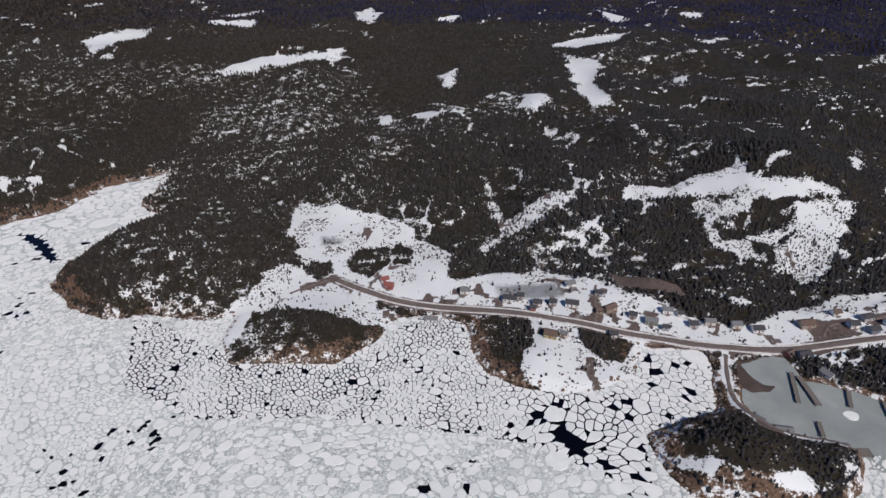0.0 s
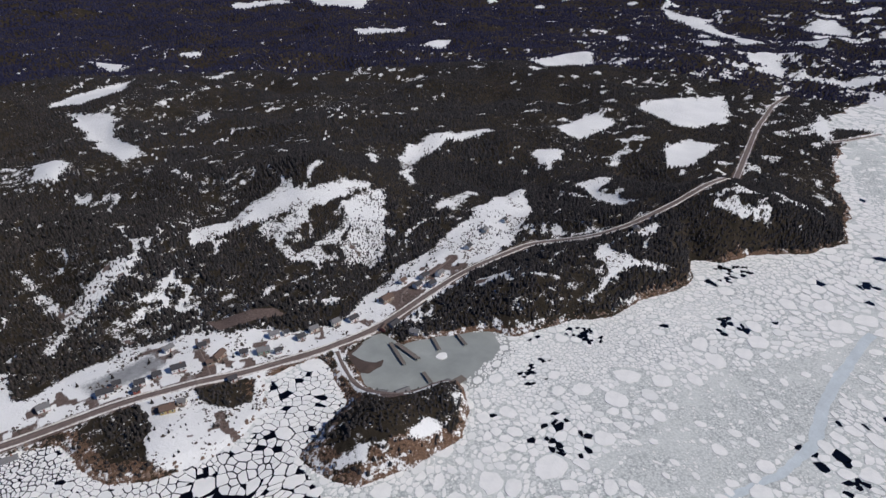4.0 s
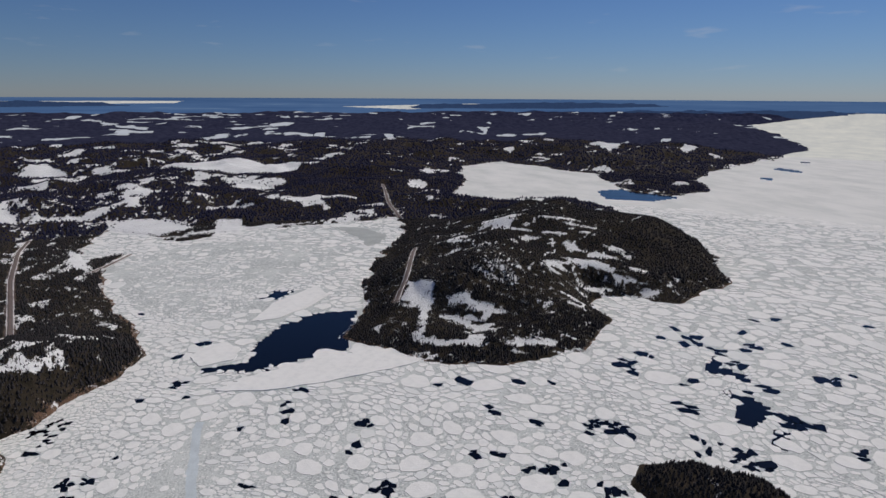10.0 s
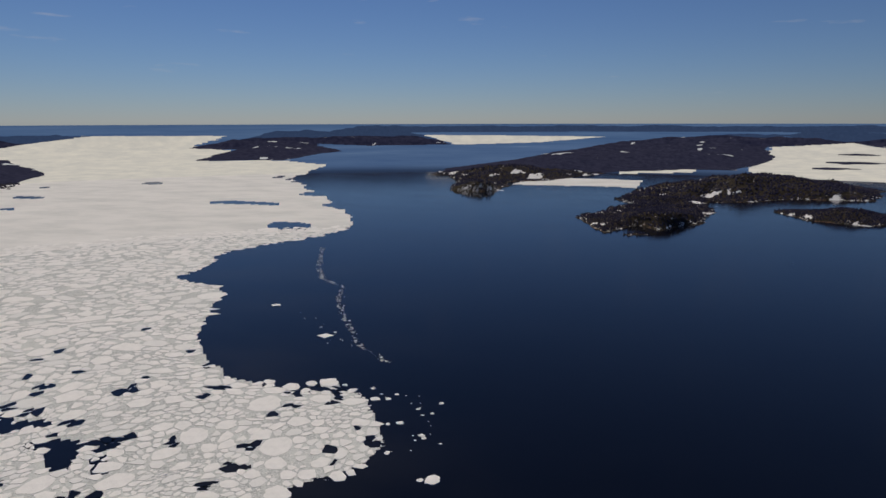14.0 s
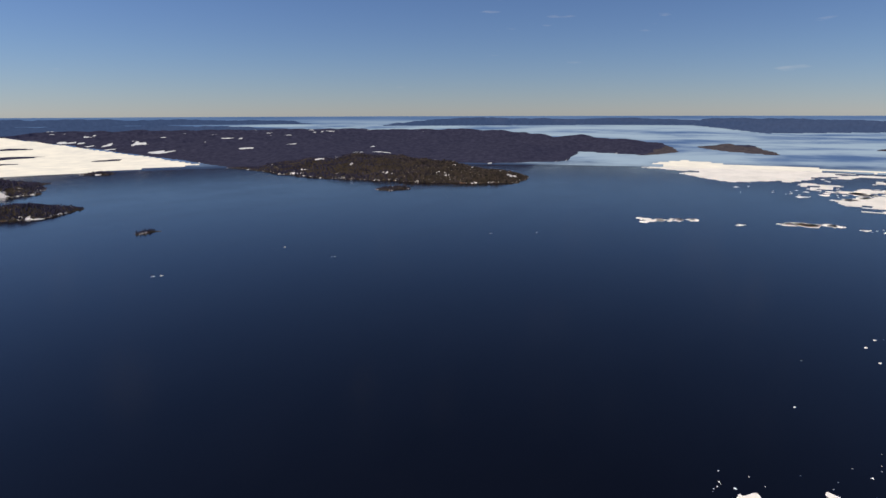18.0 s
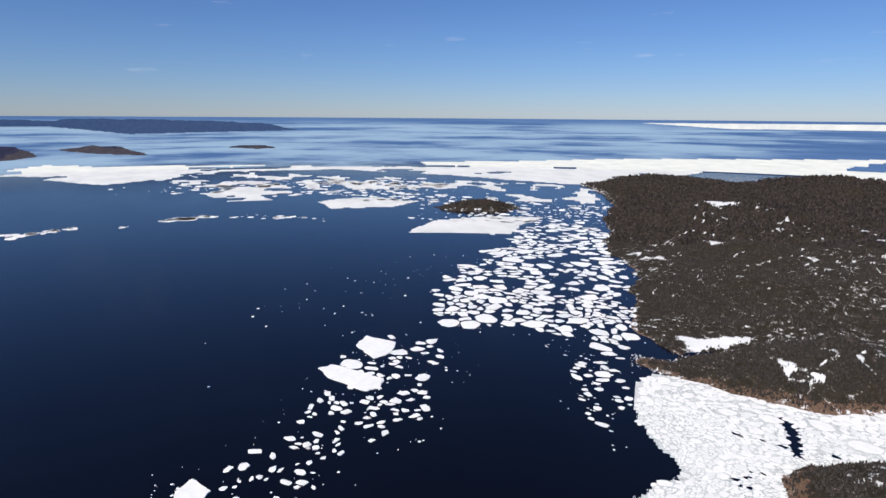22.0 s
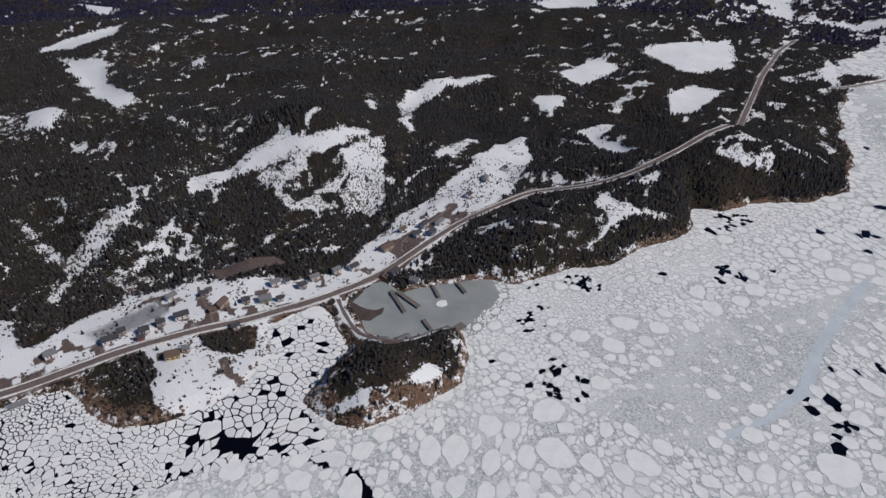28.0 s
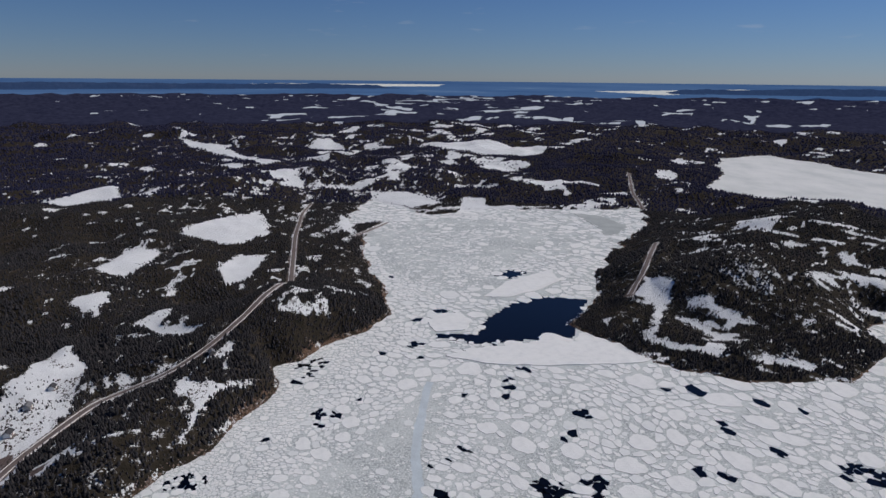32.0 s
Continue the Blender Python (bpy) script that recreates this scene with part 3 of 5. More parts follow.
WOODS = [
    [(-108, 395), (-102, 407), (-89, 410), (-85, 396), (-94, 384)],
    [(-77, 414), (-68, 433), (-46, 433), (-42, 413), (-57, 391), (-72, 398)],
    [(-45, 426), (-38, 441), (-26, 431), (-27, 410), (-40, 409)],
    [(17, 354), (37, 350), (59, 338), (56, 309), (46, 304), (37, 293), (27, 299), (17, 326)],
    [(90, 332), (106, 332), (125, 320), (116, 304), (101, 301), (90, 315)],
    [(-49, 364), (-35, 363), (-37, 352), (-47, 354)],
    [(-134, 346), (-105, 346), (-65, 338), (-44, 327), (-64, 305), (-90, 303), (-123, 300), (-133, 315)],
    [(266, 477), (279, 476), (268, 456), (259, 461)],
    [(264, 433), (283, 441), (278, 424), (263, 419)],
]
BARE = [
    [(96, 346), (104, 345), (103, 340), (95, 342)],
    [(112, 356), (120, 357), (122, 350), (112, 347)],
    [(253, 341), (269, 342), (261, 331), (262, 318), (253, 320), (254, 332)],
    [(213, 330), (220, 330), (220, 321), (216, 320)],
    [(126, 406), (173, 380), (174, 369), (129, 384)],
    [(244, 338), (258, 346), (262, 334), (246, 324)],
    [(286, 343), (332, 355), (334, 348), (292, 337)],
]
THAW = [
    [(35, 383), (86, 389), (88, 368), (72, 362), (39, 363)],
    [(-105, 449), (-77, 446), (-85, 434), (-101, 431)],
    [(-76, 374), (-68, 376), (-69, 366)],
]
SNOW_ISLAND = [
    [(121, 221), (131, 217), (139, 215), (134, 210), (124, 215)],
    [(164, 208), (176, 210), (186, 202), (173, 201), (162, 203)],
    [(143, 214), (151, 211), (147, 205)],
    [(205, 221), (209, 215), (194, 200)],
]
SPECKLED = [
    [(32, 562), (45, 557), (54, 485), (88, 507), (119, 513), (120, 492), (83, 473), (62, 461), (87, 407), (73, 405), (63, 446), (53, 458), (31, 427), (22, 434), (45, 470), (38, 521)],
    [(832, -258), (830, -285), (812, -317), (778, -300), (780, -265)],
    [(728, -240), (741, -266), (730, -292), (698, -303), (676, -288), (683, -259), (702, -237)],
    [(674, -304), (688, -321), (654, -311), (648, -301)],
    [(595, -208), (592, -242), (581, -281), (577, -251), (588, -213)],
    [(291, 452), (337, 460), (316, 425), (290, 395), (267, 388), (265, 403), (250, 399), (263, 428), (278, 439)],
    [(214, 493), (224, 498), (239, 491), (260, 492), (268, 483), (257, 472), (244, 469), (227, 464), (214, 483)],
    [(256, 626), (254, 599), (234, 565), (236, 533), (236, 574)],
]
PONDS = SNOW_HILL[:1] + SNOW_BACK + SNOW_EAST[:4] + SNOW_EAST_BACK + SNOW_NORTH + SNOW_WEST + SNOW_BAYHEAD
FLATS = SNOW_VILLAGE + SNOW_HILL[:1] + SNOW_BACK + SNOW_EAST + SNOW_EAST_BACK + SNOW_NORTH + SNOW_WEST
SNOW_FIELDS = SNOW_ISLAND + SNOW_VILLAGE + SNOW_HILL + SNOW_BACK + SNOW_EAST + SNOW_EAST_BACK + SNOW_NORTH + SNOW_PENINSULA[:1] + SNOW_BAYHEAD + SNOW_WEST


def value_noise(x, y, cell, seed=0):
    """Smooth lattice noise, 0 to 1."""
    x, y = np.asarray(x, float) / cell, np.asarray(y, float) / cell
    i, j = np.floor(x).astype(np.int64), np.floor(y).astype(np.int64)
    u, v = x - i, y - j
    u, v = u * u * (3 - 2 * u), v * v * (3 - 2 * v)

    def h(a, b):
        n = (a * 374761393 + b * 668265263 + seed * 974634777) & 0x7FFFFFFF
        n = ((n ^ (n >> 13)) * 1274126177) & 0x7FFFFFFF
        return ((n ^ (n >> 16)) & 0xFFFF) / 65535.0

    return (h(i, j) * (1 - u) + h(i + 1, j) * u) * (1 - v) + (h(i, j + 1) * (1 - u) + h(i + 1, j + 1) * u) * v


def fbm(x, y, cell, seed=0, octaves=4):
    total, amp, out = 0.0, 1.0, 0.0
    for o in range(octaves):
        out = out + amp * value_noise(x, y, cell / 2 ** o, seed + o)
        total += amp
        amp *= 0.5
    return out / total


def sat(v):
    v = np.clip(v, 0, 1)
    return v * v * (3 - 2 * v)


def inset(x, y, poly, reach=400.0):
    """Signed distance to an outline, positive inside, worked out within reach of it."""
    x, y = np.asarray(x, float), np.asarray(y, float)
    p = np.array(poly, float)
    out = np.full(x.shape, -reach)
    near = (x > p[:, 0].min() - reach) & (x < p[:, 0].max() + reach) & (y > p[:, 1].min() - reach) & (y < p[:, 1].max() + reach)
    px, py = x[near], y[near]
    if not px.size:
        return out
    best, inside = np.full(px.shape, 1e18), np.zeros(px.shape, bool)
    for (ax, ay), (bx, by) in zip(p, np.roll(p, -1, 0)):
        ex, ey = bx - ax, by - ay
        wx, wy = px - ax, py - ay
        t = np.clip((wx * ex + wy * ey) / max(ex * ex + ey * ey, 1e-9), 0, 1)
        best = np.minimum(best, (wx - t * ex) ** 2 + (wy - t * ey) ** 2)
        if ay != by:
            inside ^= ((ay > py) != (by > py)) & (px < ex * (py - ay) / ey + ax)
    d = np.sqrt(best)
    out[near] = np.where(inside, d, -np.minimum(d, reach))
    return out


def shore(x, y):
    """Distance inland, negative over water, with a ragged coast."""
    d = np.full(np.shape(x), -400.0)
    for poly in LANDS:
        d = np.maximum(d, inset(x, y, poly))
    for ix, iy, ir in ISLETS:
        d = np.maximum(d, ir * (0.7 + 0.6 * value_noise(x, y, ir * 0.5, 5)) - np.hypot((x - ix) * 0.7, (y - iy)))
    r = np.hypot(x, y)
    rag = np.clip(r / 75.0, 3.0, 60.0)
    return d + rag * (fbm(x, y, np.where(r > DRAWN, 300.0, 26.0), 3, 3) - 0.5) * np.where((r > 320) & (r < 1400), 2.3, 1.6) + rag * 1.5 * (value_noise(x, y, np.where(r > DRAWN, 900.0, 120.0), 9) - 0.5) * (r > 900)


def height(x, y, d=None):
    d = shore(x, y) if d is None else d
    r = np.hypot(x, y)
    rough = 26.0 + 30.0 * sat((r - 1500) / 2500)
    h = 1.6 * sat(d / 5) + 3.5 * sat((d - 4) / 50) + rough * sat((d - 70) / 260) * (0.25 + 1.1 * fbm(x, y, 330.0, 21, 3) ** 1.5) + 5.0 * sat((d - 60) / 120) * (fbm(x, y, 70.0, 33, 3) - 0.3) + 15.0 * sat((d - 130) / 160) * (fbm(x, y, 120.0, 35, 2) - 0.4)
    h = h + 130.0 * sat((r - 8500) / 3000) * sat(d / 350) * fbm(x, y, 2600.0, 37, 3) ** 2 * np.where(x > 7000, 0.25, 1.0)
    # rocky knobs between the frozen ponds and the roads
    knob = 40.0 * sat((d - 28) / 60) * sat((3500 - r) / 400) * (fbm(x, y, 105.0, 39, 3) - 0.5)
    level = np.maximum(mask(x, y, FLATS, 22.0, 10.0), sat((near_road(x, y) + 22) / 14))
    h = h + knob * (1 - level)
    for hx, hy, hr, hh in HILLS:
        q = ((x - hx) ** 2 + (y - hy) ** 2) / hr ** 2
        h = h + hh * np.exp(-q) * sat((d + 1) / (0.35 * hr))
    return np.where(d > 0, np.maximum(h, 1.5 * sat(d / 5)), np.maximum(d * 0.35, -6.0))


def mask(x, y, polys, soft, shift=0.0):
    out = np.zeros(np.shape(x))
    for poly in polys:
        out = np.maximum(out, np.clip(0.5 + (inset(x, y, poly, 60.0) + shift) / (2 * soft), 0, 1))
    return out


def cover(x, y, d):
    """snow, rock, bare, thaw: what lies on the ground, each 0 to 1."""
    r, az = np.hypot(x, y), np.arctan2(y, x)
    soft = np.clip(r / 110, 3.5, 10.0)
    field = mask(x, y, SNOW_FIELDS, soft, np.clip(r / 75, 5.0, 10.0) * (fbm(x, y, 22.0, 45, 3) - 0.5) * 2)
    field = np.maximum(field, mask(x, y, SNOW_HILL[:1], 3.0, 4.0))
    field = np.maximum(field, mask(x, y, SNOW_VILLAGE, 4.0, 7.0 + 14 * (fbm(x, y, 18.0, 47, 3) - 0.5)))
    field = field * (1 - mask(x, y, WOODS, 3.0))
    thin = sat((fbm(x, y, 170.0, 52, 3) - 0.40) / 0.22)
    floor = 0.06 + 0.10 * (y < -1200) * (r < 2600) + (0.21 - 0.12 * sat((r - 750) / 400) + 0.12 * sat((az - 0.75) / 0.3) * (r < 1300) * sat((fbm(x, y, 110.0, 201, 3) - 0.38) / 0.2)) * thin + 0.06 * sat((30 - d) / 12) * (y < 262) * (x < 240) * (x > 90)
    open_land = 0.105 * np.exp(-((az - 0.05) / 0.36) ** 2)
    bogs = sat((fbm(x, y, np.where(r > DRAWN, 190.0, 80.0), 61, 5) - 0.70 + open_land) / 0.03) * sat((r - 1000) / 300) * sat((1.15 - az) / 0.35)
    field = np.maximum(field, np.where(y < 0, 0.46, 0.66) * mask(x, y, SPECKLED, soft, 6.0 * (fbm(x, y, 22.0, 46, 3) - 0.5)))
    far = np.where(r > DRAWN, 0.11, 0.03)
    bogs = np.where(r > DRAWN, sat((fbm(x, y, 190.0, 61, 4) - 0.68 + open_land) / far) * sat((az + 2.7) / 0.3) * (az < 1.3), bogs)
    snow = np.maximum(np.where(field > 0.02, np.minimum(field, 0.84), 0), np.maximum(floor, 0.9 * bogs))
    # snow lying on ledges and in hollows, drawn out along the grain of the rock
    ledge = fbm(x / 1.5, y, 15.0, 57, 4)
    ridge = fbm((x * 0.9 - y * 0.43) * 1.0, (x * 0.43 + y * 0.9) / 2.6, 13.0, 58, 4)
    grain = np.where((x > 180) & (y > 150) & (r < 2600), sat((ledge - 0.625 - 0.05 * sat((r - 1500) / 600) + 0.03 * sat((0.45 - az) / 0.2) - 0.09 * sat((az - 0.5) / 0.3)) / 0.05), 0.0) * sat((d - 12) / 12)
    grain = np.maximum(grain, 1.2 * sat((ridge - 0.535) / 0.06) * sat(inset(x, y, LEDGES, 60.0) / 60 + 0.5) * sat((fbm(x, y, 90.0, 217, 2) - 0.36) / 0.12))
    snow = np.maximum(snow, 0.66 * grain)
    # narrow winding openings among the trees
    glade = sat((0.022 - np.abs(fbm(x, y, 62.0, 211, 3) - 0.5)) / 0.014) * sat((fbm(x, y, 190.0, 213, 2) - 0.46) / 0.1) * (d > 25) * (r < 1700)
    snow = np.maximum(snow, 0.70 * glade)
    # frozen ponds lie clean and white
    snow = np.where(mask(x, y, PONDS, 6.0, -4.0 + 34.0 * (fbm(x * 0.8 - y * 0.5, (y * 0.8 + x * 0.5) * 1.9, 26.0, 219, 4) - 0.5)) > 0.6, 1.5, snow)
    lane = np.clip(near_road(x, y) / 3.0, -1, 1)
    snow = np.where(lane > 0, np.maximum(snow, 0.75 * lane), snow)
    snow = np.where((d < np.clip(r / 130, 5, 14)) & (d > 1.5) & ((y > -200) | (r > 900)), np.maximum(snow, 0.35 + 0.5 * (value_noise(x, y, 14.0, 71) - 0.4)), snow)
    band = np.where((x > 380) & (x < 545) & (y > 170), 13.0, np.where((x < 185) & (y > 180) & (r < 720), 20.0, np.where(y < 0, 4.0, 9.0)))
    rock = np.where(d < band, 0.75 * sat((band - d) / (0.6 * band)), 0.0) * (0.3 + value_noise(x, y, 45.0, 81))
    bare = np.maximum(mask(x, y, BARE, 3.0), np.clip(0.5 + 0.18 * near_road(x, y), 0, 0.62) * (value_noise(x, y, 16.0, 83) > 0.38))
    yards = np.where((r < 520) & (x > -70) & (x < 340) & (field > 0.5), sat((fbm(x, y, 13.0, 85, 3) - 0.60) / 0.07) * 0.62, 0.0)
    return snow, rock, np.maximum(bare, yards), mask(x, y, THAW, 9.0)


LEDGES = [(540, -120), (900, -160), (1150, -300), (1080, -470), (820, -520), (660, -500), (530, -330)]
ROADS = [
    ([(-83, 387), (-65, 376), (-33, 363), (-2, 357), (37, 353), (76, 341), (114, 332), (153, 323), (186, 316), (217, 315), (254, 318), (287, 323), (321, 326), (367, 325), (403, 323), (423, 305), (437, 284), (474, 265), (530, 256), (603, 251), (690, 270), (807, 310), (941, 355), (1131, 409), (1216, 420)], 5.6),
    ([(183, 314), (174, 290), (168, 261), (173, 241), (197, 236), (222, 233)], 3.8),
    ([(101, 334), (108.7, 352), (107, 363), (108, 377), (115, 388)], 2.4),
    ([(71, 346), (72, 359)], 2.6),
    ([(220, 317), (220, 330)], 5.0),
    ([(-83, 387), (-99, 376), (-115, 362)], 3.0),
    ([(252, 321), (253, 337), (276, 341), (307, 347), (332, 354)], 3.0),
    ([(276, 341), (267, 331), (279, 325)], 3.0),
    ([(904, -207), (775, -167), (745, -154), (698, -135)], 5.0),
    ([(981, 267), (1039, 249), (1099, 232)], 5.0),
    ([(1714, -300), (1472, -269), (1299, -263)], 6.0),
]


def near_road(x, y):
    """How far within the cleared strip of a road, negative off it."""
    x, y = np.asarray(x, float), np.asarray(y, float)
    out = np.full(x.shape, -50.0)
    for line, w in ROADS:
        p = np.array(line, float)
        k = (x > p[:, 0].min() - 30) & (x < p[:, 0].max() + 30) & (y > p[:, 1].min() - 30) & (y < p[:, 1].max() + 30)
        px, py = x[k], y[k]
        best = np.full(px.shape, 1e9)
        for (ax, ay), (bx, by) in zip(p[:-1], p[1:]):
            ex, ey = bx - ax, by - ay
            t = np.clip(((px - ax) * ex + (py - ay) * ey) / (ex * ex + ey * ey), 0, 1)
            best = np.minimum(best, np.hypot(px - ax - t * ex, py - ay - t * ey))
        out[k] = np.maximum(out[k], w * 0.5 + 3.0 - best)
    return out


# far country beyond DRAWN is drawn in along the line of sight, so that the horizon stands within the lens's reach


def settle(x, y, z, pull=1.0):
    r = np.maximum(np.hypot(x, y), 1e-6)
    rc = np.where(r > DRAWN, DRAWN + (RIM - DRAWN) * (1 - np.exp(-(r - DRAWN) / (RIM - DRAWN))), r)
    s = rc / r * np.where(r > DRAWN, pull, 1.0)
    return np.stack([x * s, y * s, EYE + (z - EYE) * s], -1)


# ---- building helpers ----
def raw_mesh(name, verts, faces, material, attrs=None, smooth=False):
    """A mesh from arrays of vertices and equal-sided faces."""
    verts, faces = np.asarray(verts, np.float32), np.asarray(faces, np.int32)
    me = bpy.data.meshes.new(name)
    me.vertices.add(len(verts))
    me.vertices.foreach_set("co", verts.ravel())
    n, k = faces.shape
    me.loops.add(n * k)
    me.loops.foreach_set("vertex_index", faces.ravel())
    me.polygons.add(n)
    me.polygons.foreach_set("loop_start", np.arange(0, n * k, k, dtype=np.int32))
    if smooth:
        me.polygons.foreach_set("use_smooth", np.ones(n, bool))
    for key, val in (attrs or {}).items():
        a = me.attributes.new(key, "FLOAT", "POINT")
        a.data.foreach_set("value", np.asarray(val, np.float32))
    me.update(calc_edges=True)
    me.materials.append(material)
    return me


def part(name, bm, material, parent, label=""):
    """Links a bmesh as one mesh object under a thing or a part."""
    me = bpy.data.meshes.new(name)
    bm.to_mesh(me)
    bm.free()
    me.materials.append(material)
    ob = new(name, me)
    ob.parent = parent
    return tagged(ob, label)


def thing(name, m, label, category, group=""):
    ob = new(name)
    ob.empty_display_size = 0.5
    ob.matrix_basis = m
    return tagged(ob, label, category, group)


# ---- the land ----
AZ = np.linspace(-math.pi, math.pi, 1601)[:-1]
RADII = np.concatenate([np.geomspace(150, DRAWN, 300), np.geomspace(DRAWN, 45000, 110)[1:]])


def ring_grid(keep_from, keep_to):
    rr = RADII[keep_from:keep_to]
    a, r = np.meshgrid(AZ, rr)
    return r * np.cos(a), r * np.sin(a)


def quads(nr, na):
    i, j = np.meshgrid(np.arange(nr - 1), np.arange(na), indexing="ij")
    k = (j + 1) % na
    return np.stack([i * na + j, i * na + k, (i + 1) * na + k, (i + 1) * na + j], -1).reshape(-1, 4)[:, ::-1]


def compact(verts, faces, attrs):
    used = np.unique(faces)
    back = np.full(len(verts), -1, np.int64)
    back[used] = np.arange(len(used))
    return verts[used], back[faces], {k: v[used] for k, v in attrs.items()}


NEAR_RINGS = 300
shores = []
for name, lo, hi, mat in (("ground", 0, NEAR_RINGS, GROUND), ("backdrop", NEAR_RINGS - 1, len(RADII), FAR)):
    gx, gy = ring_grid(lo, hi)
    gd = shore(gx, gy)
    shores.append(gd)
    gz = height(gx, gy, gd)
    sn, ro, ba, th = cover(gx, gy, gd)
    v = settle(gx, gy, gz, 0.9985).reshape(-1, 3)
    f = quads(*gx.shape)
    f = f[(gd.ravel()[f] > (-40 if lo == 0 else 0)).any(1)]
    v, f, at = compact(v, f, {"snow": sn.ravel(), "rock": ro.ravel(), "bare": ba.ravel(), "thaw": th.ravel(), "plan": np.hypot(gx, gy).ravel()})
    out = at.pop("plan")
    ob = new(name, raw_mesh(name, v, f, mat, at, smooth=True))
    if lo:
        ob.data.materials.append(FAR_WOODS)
        ob.data.materials.append(HAZY_ISLES)
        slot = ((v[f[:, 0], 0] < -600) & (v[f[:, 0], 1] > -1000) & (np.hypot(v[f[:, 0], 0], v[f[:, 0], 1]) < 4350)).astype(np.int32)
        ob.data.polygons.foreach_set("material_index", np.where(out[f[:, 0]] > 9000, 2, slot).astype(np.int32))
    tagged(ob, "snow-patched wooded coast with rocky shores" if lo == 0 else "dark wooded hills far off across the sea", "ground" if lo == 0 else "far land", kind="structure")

# the sea, one sheet to the horizon: near water and the water of the distance
def disc(name, radii, material, label):
    a, r = np.meshgrid(np.linspace(-math.pi, math.pi, 361)[:-1], radii)
    v = settle(r * np.cos(a), r * np.sin(a), np.zeros_like(r)).reshape(-1, 3)
    return tagged(new(name, raw_mesh(name, v, quads(*r.shape), material, smooth=True)), label, "sea", kind="structure")


disc("water", np.concatenate([[0.01], np.geomspace(20, DRAWN, 24)]), WATER, "dark navy open sea with light wind ripples")
disc("backdrop_sea", np.geomspace(DRAWN, 49500, 60), HAZY_SEA, "pale blue sea far off under the horizon")

# ---- ice ----
gx, gy = ring_grid(0, len(RADII))
gd = np.vstack([shores[0], shores[1][1:]])
r = np.hypot(gx, gy)
rag = np.clip(r / 60, 4, 120) * (fbm(gx, gy, np.where(r > DRAWN, 500.0, 40.0), 11, 4) - 0.5) * 2
pack = inset(gx, gy, PACK) + rag
for hole in HOLES:
    pack = np.minimum(pack, -(inset(gx, gy, hole) + 0.25 * rag))
pack = np.minimum(pack, -inset(gx, gy, HARBOUR))
leads = fbm(gx * 0.5 + gy * 0.15, gy, 130.0, 41, 4) - 0.725 - 0.3 * (inset(gx, gy, INLET, 60.0) > 0)
pack = np.where((r > 1100) & (r < 3600) & (gy < -620) & (leads > 0), -1, pack)
f = quads(*gx.shape)
f = f[((pack > 0) & (r >= 1480)).ravel()[f].all(1) & (gd.ravel()[f] < 14).any(1)]


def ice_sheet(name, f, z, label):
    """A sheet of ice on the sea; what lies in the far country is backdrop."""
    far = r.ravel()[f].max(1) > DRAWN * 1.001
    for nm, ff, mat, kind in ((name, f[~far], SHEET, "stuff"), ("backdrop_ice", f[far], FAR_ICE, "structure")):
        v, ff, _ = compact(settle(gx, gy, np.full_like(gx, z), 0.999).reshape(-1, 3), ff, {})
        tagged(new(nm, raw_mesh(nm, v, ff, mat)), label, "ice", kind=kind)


ice_sheet("far_pack_ice", f, 0.2, "unbroken white pack ice out in the bay")

plates = np.full(gx.shape, -400.0)
for p in PLATES:
    plates = np.maximum(plates, inset(gx, gy, p))
plates = plates + rag * 0.35
plates = np.where((gx < -1900) & (gy > -1200) & (r < 6000) & (fbm(gx * 1.6, gy * 0.8, np.where(r > DRAWN, 700.0, 230.0), 97, 3) + 0.0010 * np.minimum(plates, 110) < 0.46), -1, plates)
belt = inset(gx, gy, BRASH_BELT) + rag
plates = np.maximum(plates, np.where((belt > 0) & (fbm(gx * 0.6, gy, 60.0, 91, 3) > 0.52), 1.0, -1.0))
f = quads(*gx.shape)
f = f[(plates.ravel()[f] > 0).all(1) & (gd.ravel()[f] < 14).any(1)]
ice_sheet("ice_field", f, 0.35, "broad white ice plates adrift on the open sea")
# ice frozen to the shores
fast = (pack > 0) & (gd > -24) & (r < 1500) & (inset(gx, gy, CRACKED) < -3) & (inset(gx, gy, HARBOUR) < -10)
f = quads(*gx.shape)
f = f[fast.ravel()[f].all(1) & (gd.ravel()[f] < 10).any(1)]
v, f, _ = compact(np.stack([gx.ravel(), gy.ravel(), np.full(gx.size, 0.04)], -1), f, {})
tagged(new("fast_ice", raw_mesh("fast_ice", v, f, BRASH)), "rough grey-white ice frozen fast along the shores", "ice", kind="stuff")
p_in = (pack > 0) & (r < 1500) & (inset(gx, gy, CRACKED, 60.0) < 1)
f = quads(*gx.shape)
f = f[p_in.ravel()[f].all(1) & (gd.ravel()[f] < 10).any(1)]
v, f, _ = compact(np.stack([gx.ravel(), gy.ravel(), np.full(gx.size, 0.07)], -1), f, {})
tagged(new("brash_ice", raw_mesh("brash_ice", v, f, BRASH)), "grey-green brash ice packed between the floes", "ice", kind="stuff")
# harbour ice
f = quads(*gx.shape)
f = f[(inset(gx, gy, HARBOUR).ravel()[f] > -14).all(1)]
v, f, _ = compact(np.stack([gx.ravel(), gy.ravel(), np.full(gx.size, 0.14)], -1), f, {})
tagged(new("harbour_ice", raw_mesh("harbour_ice", v, f, GREY_ICE)), "smooth grey wet ice inside the harbour", "ice", kind="stuff")


